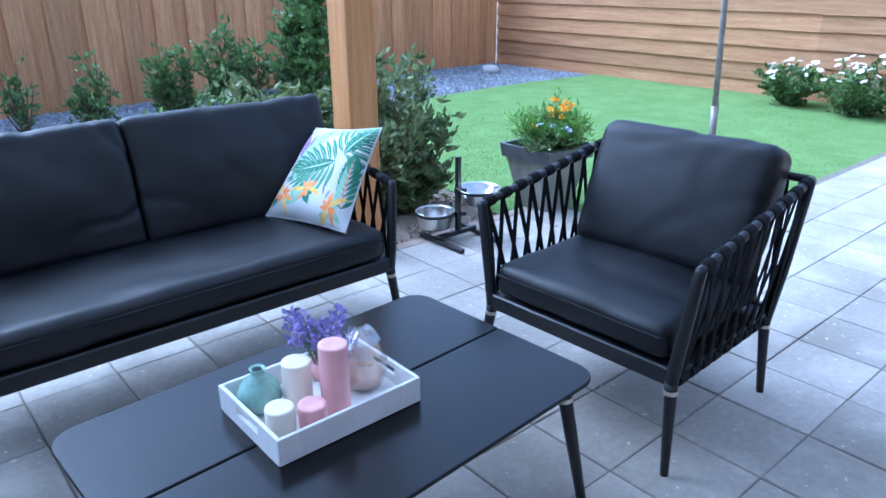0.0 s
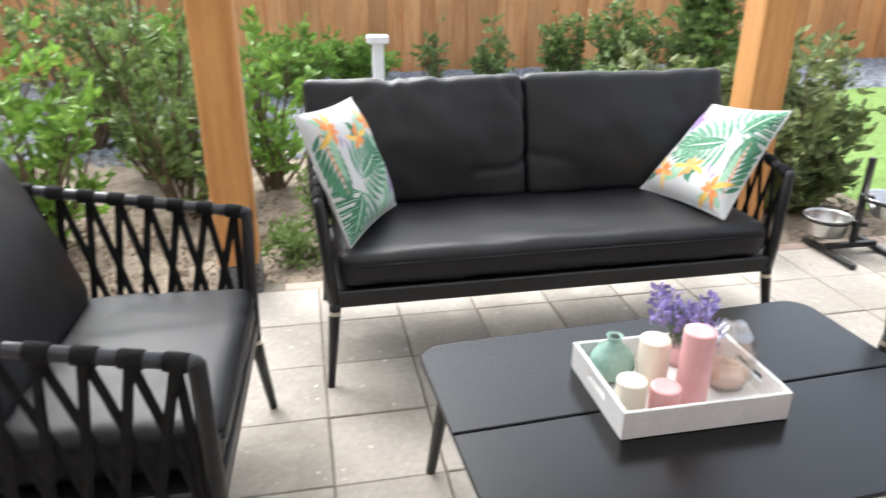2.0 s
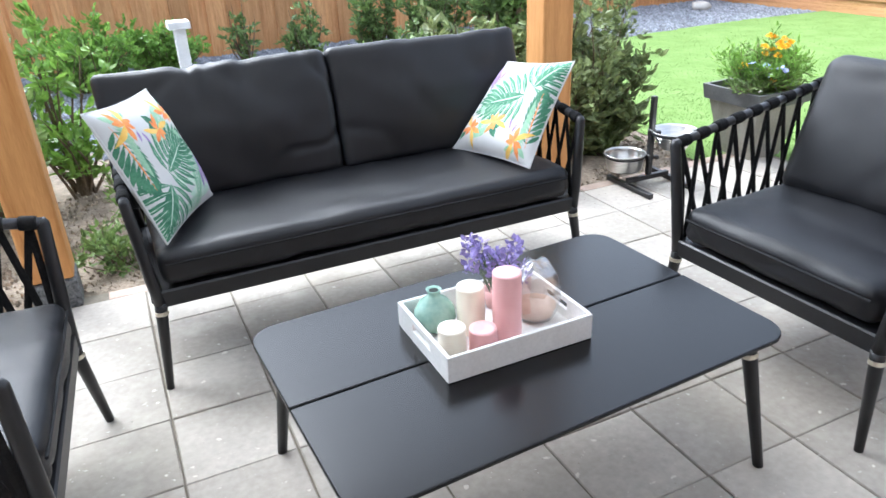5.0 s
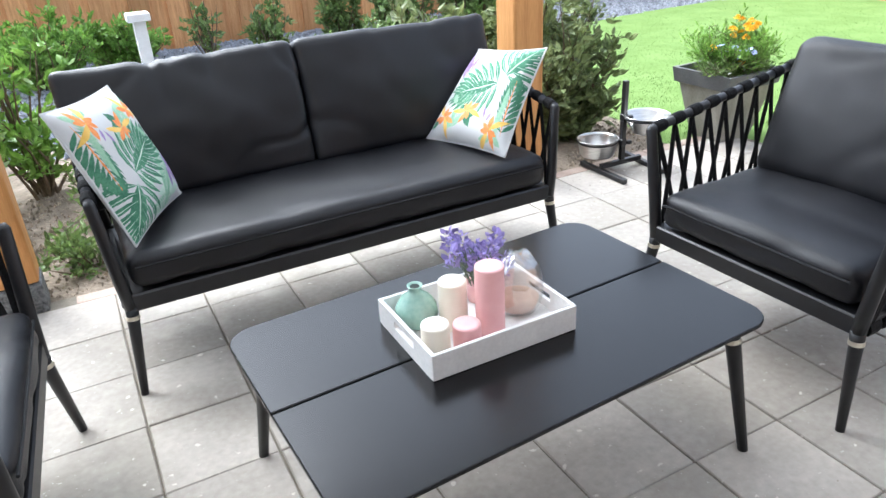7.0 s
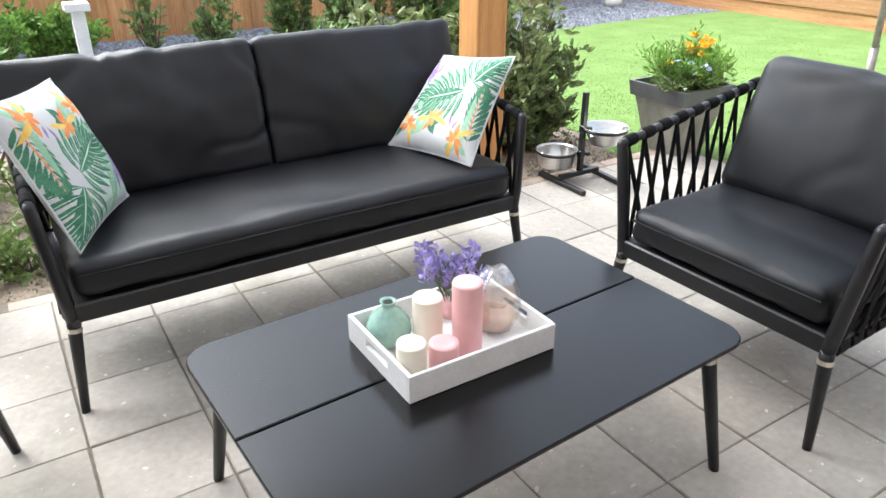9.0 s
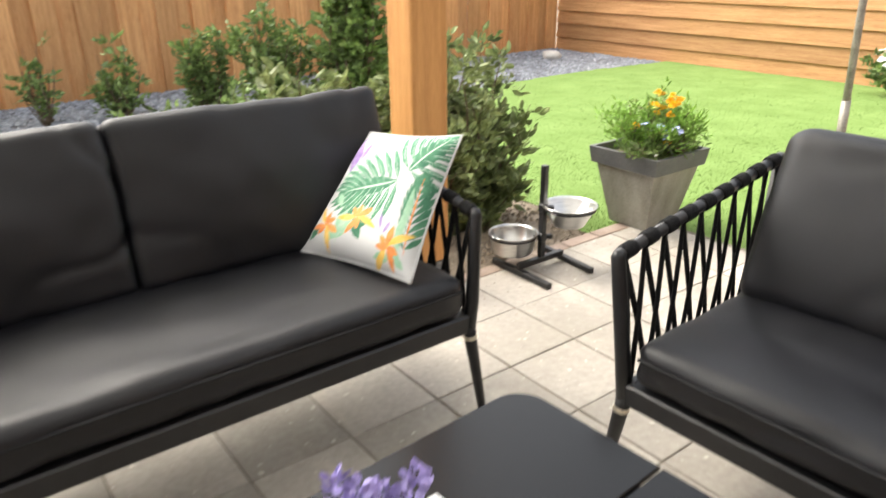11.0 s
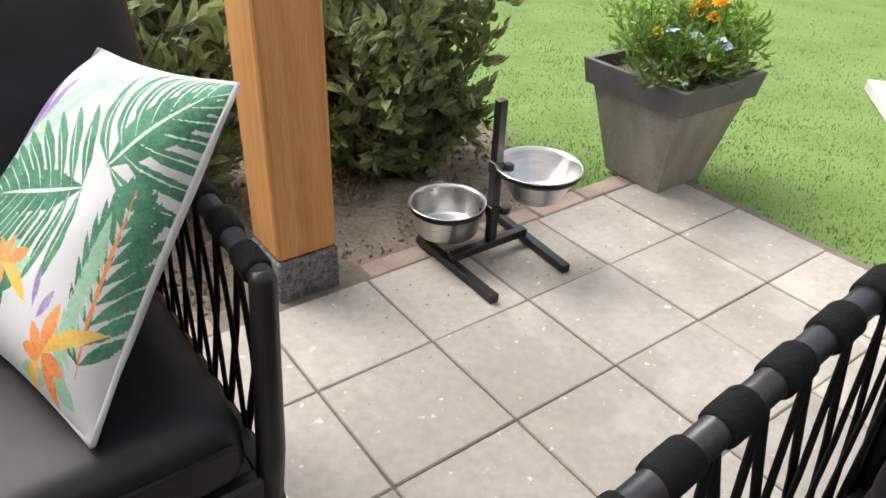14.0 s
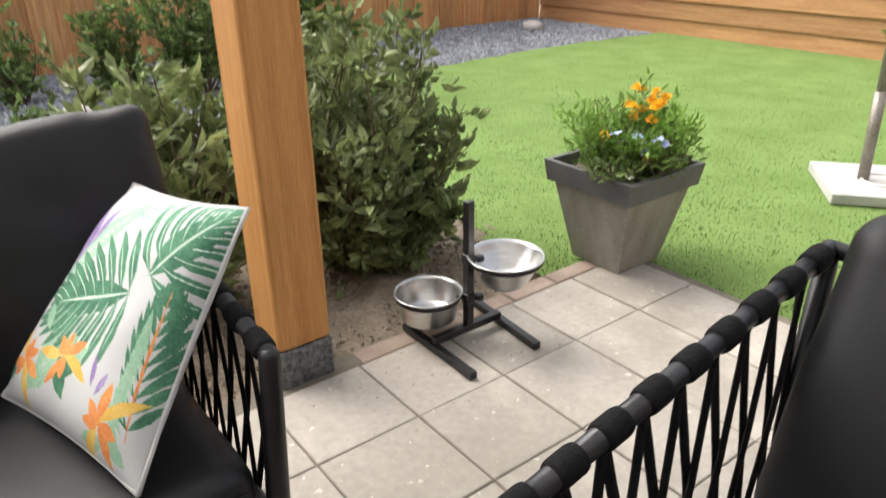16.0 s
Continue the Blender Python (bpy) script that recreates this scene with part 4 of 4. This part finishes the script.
for k, (x, y, w, h) in enumerate(((-2.2, 4.7, 1.1, 0.75), (-1.55, 4.9, 0.9, 0.62), (-3.1, 4.6, 1.2, 0.9))):
    shrub(x, y, w, w * 0.8, h, 5200, 0.05, M_LEAF_LIGHT, "rounded light green shrub in the gravel bed", 50 + k, 40, 0.05, 0.5, group="light shrubs")
for k, (x, y, w, h, n) in enumerate(((-0.75, 4.9, 0.35, 0.85, 500), (-0.15, 4.8, 0.42, 0.75, 900), (0.5, 4.5, 0.6, 0.75, 1800), (1.05, 4.3, 0.75, 1.0, 3200), (1.55, 4.1, 0.45, 0.85, 1000), (2.1, 4.0, 0.5, 0.7, 1400), (0.3, 3.2, 0.6, 0.55, 1000), (-0.5, 2.6, 0.6, 0.5, 900))):
    shrub(x, y, w, w * 0.8, h, n, 0.06, M_LEAF_MID, "young sparse green shrub against the board fence", 60 + k, 14, 0.15, 0.45, name="sapling", group="young shrubs along the fence")
shrub(1.66, 3.9, 0.30, 0.30, 2.1, 4200, 0.075, M_LEAF_MID, "narrow upright evergreen climbing in front of the fence", 90, 14, 0.1, 0.6, name="climber", category="climber")
for k, (x, y, w, h) in enumerate(((5.85, 0.95, 0.75, 0.5), (5.8, 0.25, 0.95, 0.62), (5.8, -0.5, 0.8, 0.55))):
    shrub(x, y, w, w, h, 2600, 0.055, M_LEAF_MID, "white-flowering shrub at the foot of the fence", 100 + k, 24, 0.05, 0.5, name="rose_bush", category="rose bush", group="white roses")
    rng = random.Random(200 + k)
    for j in range(34):
        a, r = rng.uniform(0, 6.28), rng.uniform(0.2, 0.5) * w
        bloom(x + math.cos(a) * r, y + math.sin(a) * r, h * (1.05 - 0.8 * (r / w) ** 1.3) * rng.uniform(0.75, 1.0), 0.038, M_PETAL, "rose", "white rose bloom on the shrub by the fence", "white rose blooms")


def stone(x, y, r, seed):
    bm = bmesh.new()
    bmesh.ops.create_icosphere(bm, subdivisions=2, radius=r)
    for v in bm.verts:
        v.co *= 1 + 0.3 * noise.noise(v.co * 9 + Vector((seed, 0, 0)))
        v.co.z *= 0.55
    s = part("boulder", bm, M_STONE, smooth=True)
    s.location = (x, y, r * 0.2)
    tagged(s, "pale rounded stone lying in the bed", "stone", "loose stones")


stone(0.47, 0.62, 0.032, 1), stone(5.35, 5.1, 0.13, 2), stone(0.1, 4.0, 0.13, 3)

# ---- loose stuff ----
nr = np.random.RandomState(4)


def scatter(name, spots, size, mat, label, category, grass=False):
    verts, faces = [], []
    for (x, y), r in zip(spots, nr.uniform(0, 1, (len(spots), 6))):
        b = len(verts)
        a = r[0] * 6.283
        c, s = math.cos(a), math.sin(a)
        if grass:
            h, w = size * (0.6 + 0.8 * r[1]), 0.0018 + 0.0016 * r[2]
            lx, ly = (r[3] - 0.5) * h * 1.2, (r[4] - 0.5) * h * 1.2
            verts += [(x - c * w, y - s * w, -0.018), (x + c * w, y + s * w, -0.018), (x + lx, y + ly, -0.010 + h)]
            faces.append((b, b + 1, b + 2))
        else:
            l, w, h = size * (0.6 + r[1]), size * (0.4 + 0.5 * r[2]), size * (0.2 + 0.4 * r[3])
            z = -0.03 + 0.01 * r[4]
            verts += [(x + c * l, y + s * l, z), (x - s * w, y + c * w, z), (x - c * l, y - s * l, z), (x + s * w, y - c * w, z), (x + (r[5] - 0.5) * size * 0.5, y, z + h + 0.012)]
            faces += [(b, b + 1, b + 4), (b + 1, b + 2, b + 4), (b + 2, b + 3, b + 4), (b + 3, b, b + 4)]
    return tagged(raw_part(name, verts, faces, mat), label, category, kind="stuff")


turf = [(x, y) for x, y, p in zip(nr.uniform(0.75, 6.2, 130000), nr.uniform(-0.53, 4.05, 130000), nr.uniform(0, 1, 130000))
        if x > lawn_left(y) and y < gravel_front(x) and p < 1 / (1 + ((x - 0.9) ** 2 + (y + 0.1) ** 2) / 1.8)]
scatter("grass", turf, 0.006, M_BLADE, "short bright green grass blades of the lawn", "grass", True)
scatter("slate_chips", [(x, y) for x, y in zip(nr.uniform(-4.5, 6.2, 25000), nr.uniform(2.4, 5.88, 25000)) if x < lawn_left(y) - 0.02 or y > gravel_front(x)], 0.028, M_CHIP, "loose grey-blue slate chips", "gravel")
scatter("soil_crumbs", [(x, y) for x, y in zip(nr.uniform(-4.0, 0.9, 11000), nr.uniform(0.4, 1.7, 11000)) if x < lawn_left(y)], 0.010, M_CRUMB, "crumbs of dry brown soil", "soil")
flecks = scatter("litter", [(x, y) for x, y in zip(nr.normal(0.5, 0.4, 110), nr.normal(0.16, 0.16, 110)) if y < 0.3 and x < 1.2], 0.0035, M_CRUMB, "flecks of soil and dry leaf blown over the pavers", "litter")
flecks.location.z, flecks.scale = 0.0045, (1, 1, 0.12)

# ---- paving ----
patio = thing("pavement", "square grey-beige concrete pavers laid in a straight grid", "paving", kind="structure")
TILE = 0.3
tile_mesh = []
for k in range(4):
    bm = box(-0.1470, 0.1470, -0.1487, 0.1487, -0.045, 0.0, 0.003)
    ob = part("paver", bm, M_TILE, patio)
    tile_mesh.append(ob)
first = 0
rest_v, rest_f = [], []
cells = [(i, j) for j in range(1, -14, -1) for i in range(-16, 21) if j < -1 or i < 4]
cells.sort(key=lambda c: (c[0] + 3.5) ** 2 + (c[1] + 2.5) ** 2)
for n, (i, j) in enumerate(cells):
    x, y = (i + 0.5) * TILE, (j - 0.5) * TILE
    z = random.uniform(-0.0015, 0.0015)
    if n < 300:
        if n < 4:
            ob = tile_mesh[n]
        else:
            ob = new("paver", tile_mesh[n % 4].data)
            ob.parent = patio
        ob.location = (x, y, z)
        ob.rotation_euler = (random.uniform(-0.003, 0.003), random.uniform(-0.003, 0.003), random.uniform(-0.006, 0.006))
    else:
        b = len(rest_v)
        e, f = 0.147, 0.143
        rest_v += [(x + sx * e, y + sy * e, z - 0.004) for sx, sy in ((-1, -1), (1, -1), (1, 1), (-1, 1))]
        rest_v += [(x + sx * f, y + sy * f, z) for sx, sy in ((-1, -1), (1, -1), (1, 1), (-1, 1))]
        rest_v += [(x + sx * e, y + sy * e, z - 0.04) for sx, sy in ((-1, -1), (1, -1), (1, 1), (-1, 1))]
        rest_f += [(b + 4, b + 5, b + 6, b + 7)] + [(b + k, b + (k + 1) % 4, b + 4 + (k + 1) % 4, b + 4 + k) for k in range(4)] + [(b + 8 + k, b + 8 + (k + 1) % 4, b + (k + 1) % 4, b + k) for k in range(4)]
raw_part("far_pavers", rest_v, rest_f, M_TILE, patio, kind="stuff")
edging = thing("edging", "row of small pinkish bricks along the patio edge", "edging", kind="structure")
brick = part("brick", box(-0.0985, 0.0985, -0.036, 0.036, -0.05, -0.002, 0.004), M_BRICK, edging)
x = -4.6
first = True
while x < 1.15:
    if not (-0.33 < x < 0.03 or -2.59 < x < -2.23):
        if first:
            ob, first = brick, False
        else:
            ob = new("brick", brick.data)
            ob.parent = edging
        ob.location = (x, 0.342, random.uniform(-0.004, 0.001))
        ob.rotation_euler = (0, 0, random.uniform(-0.02, 0.02))
    x += 0.205
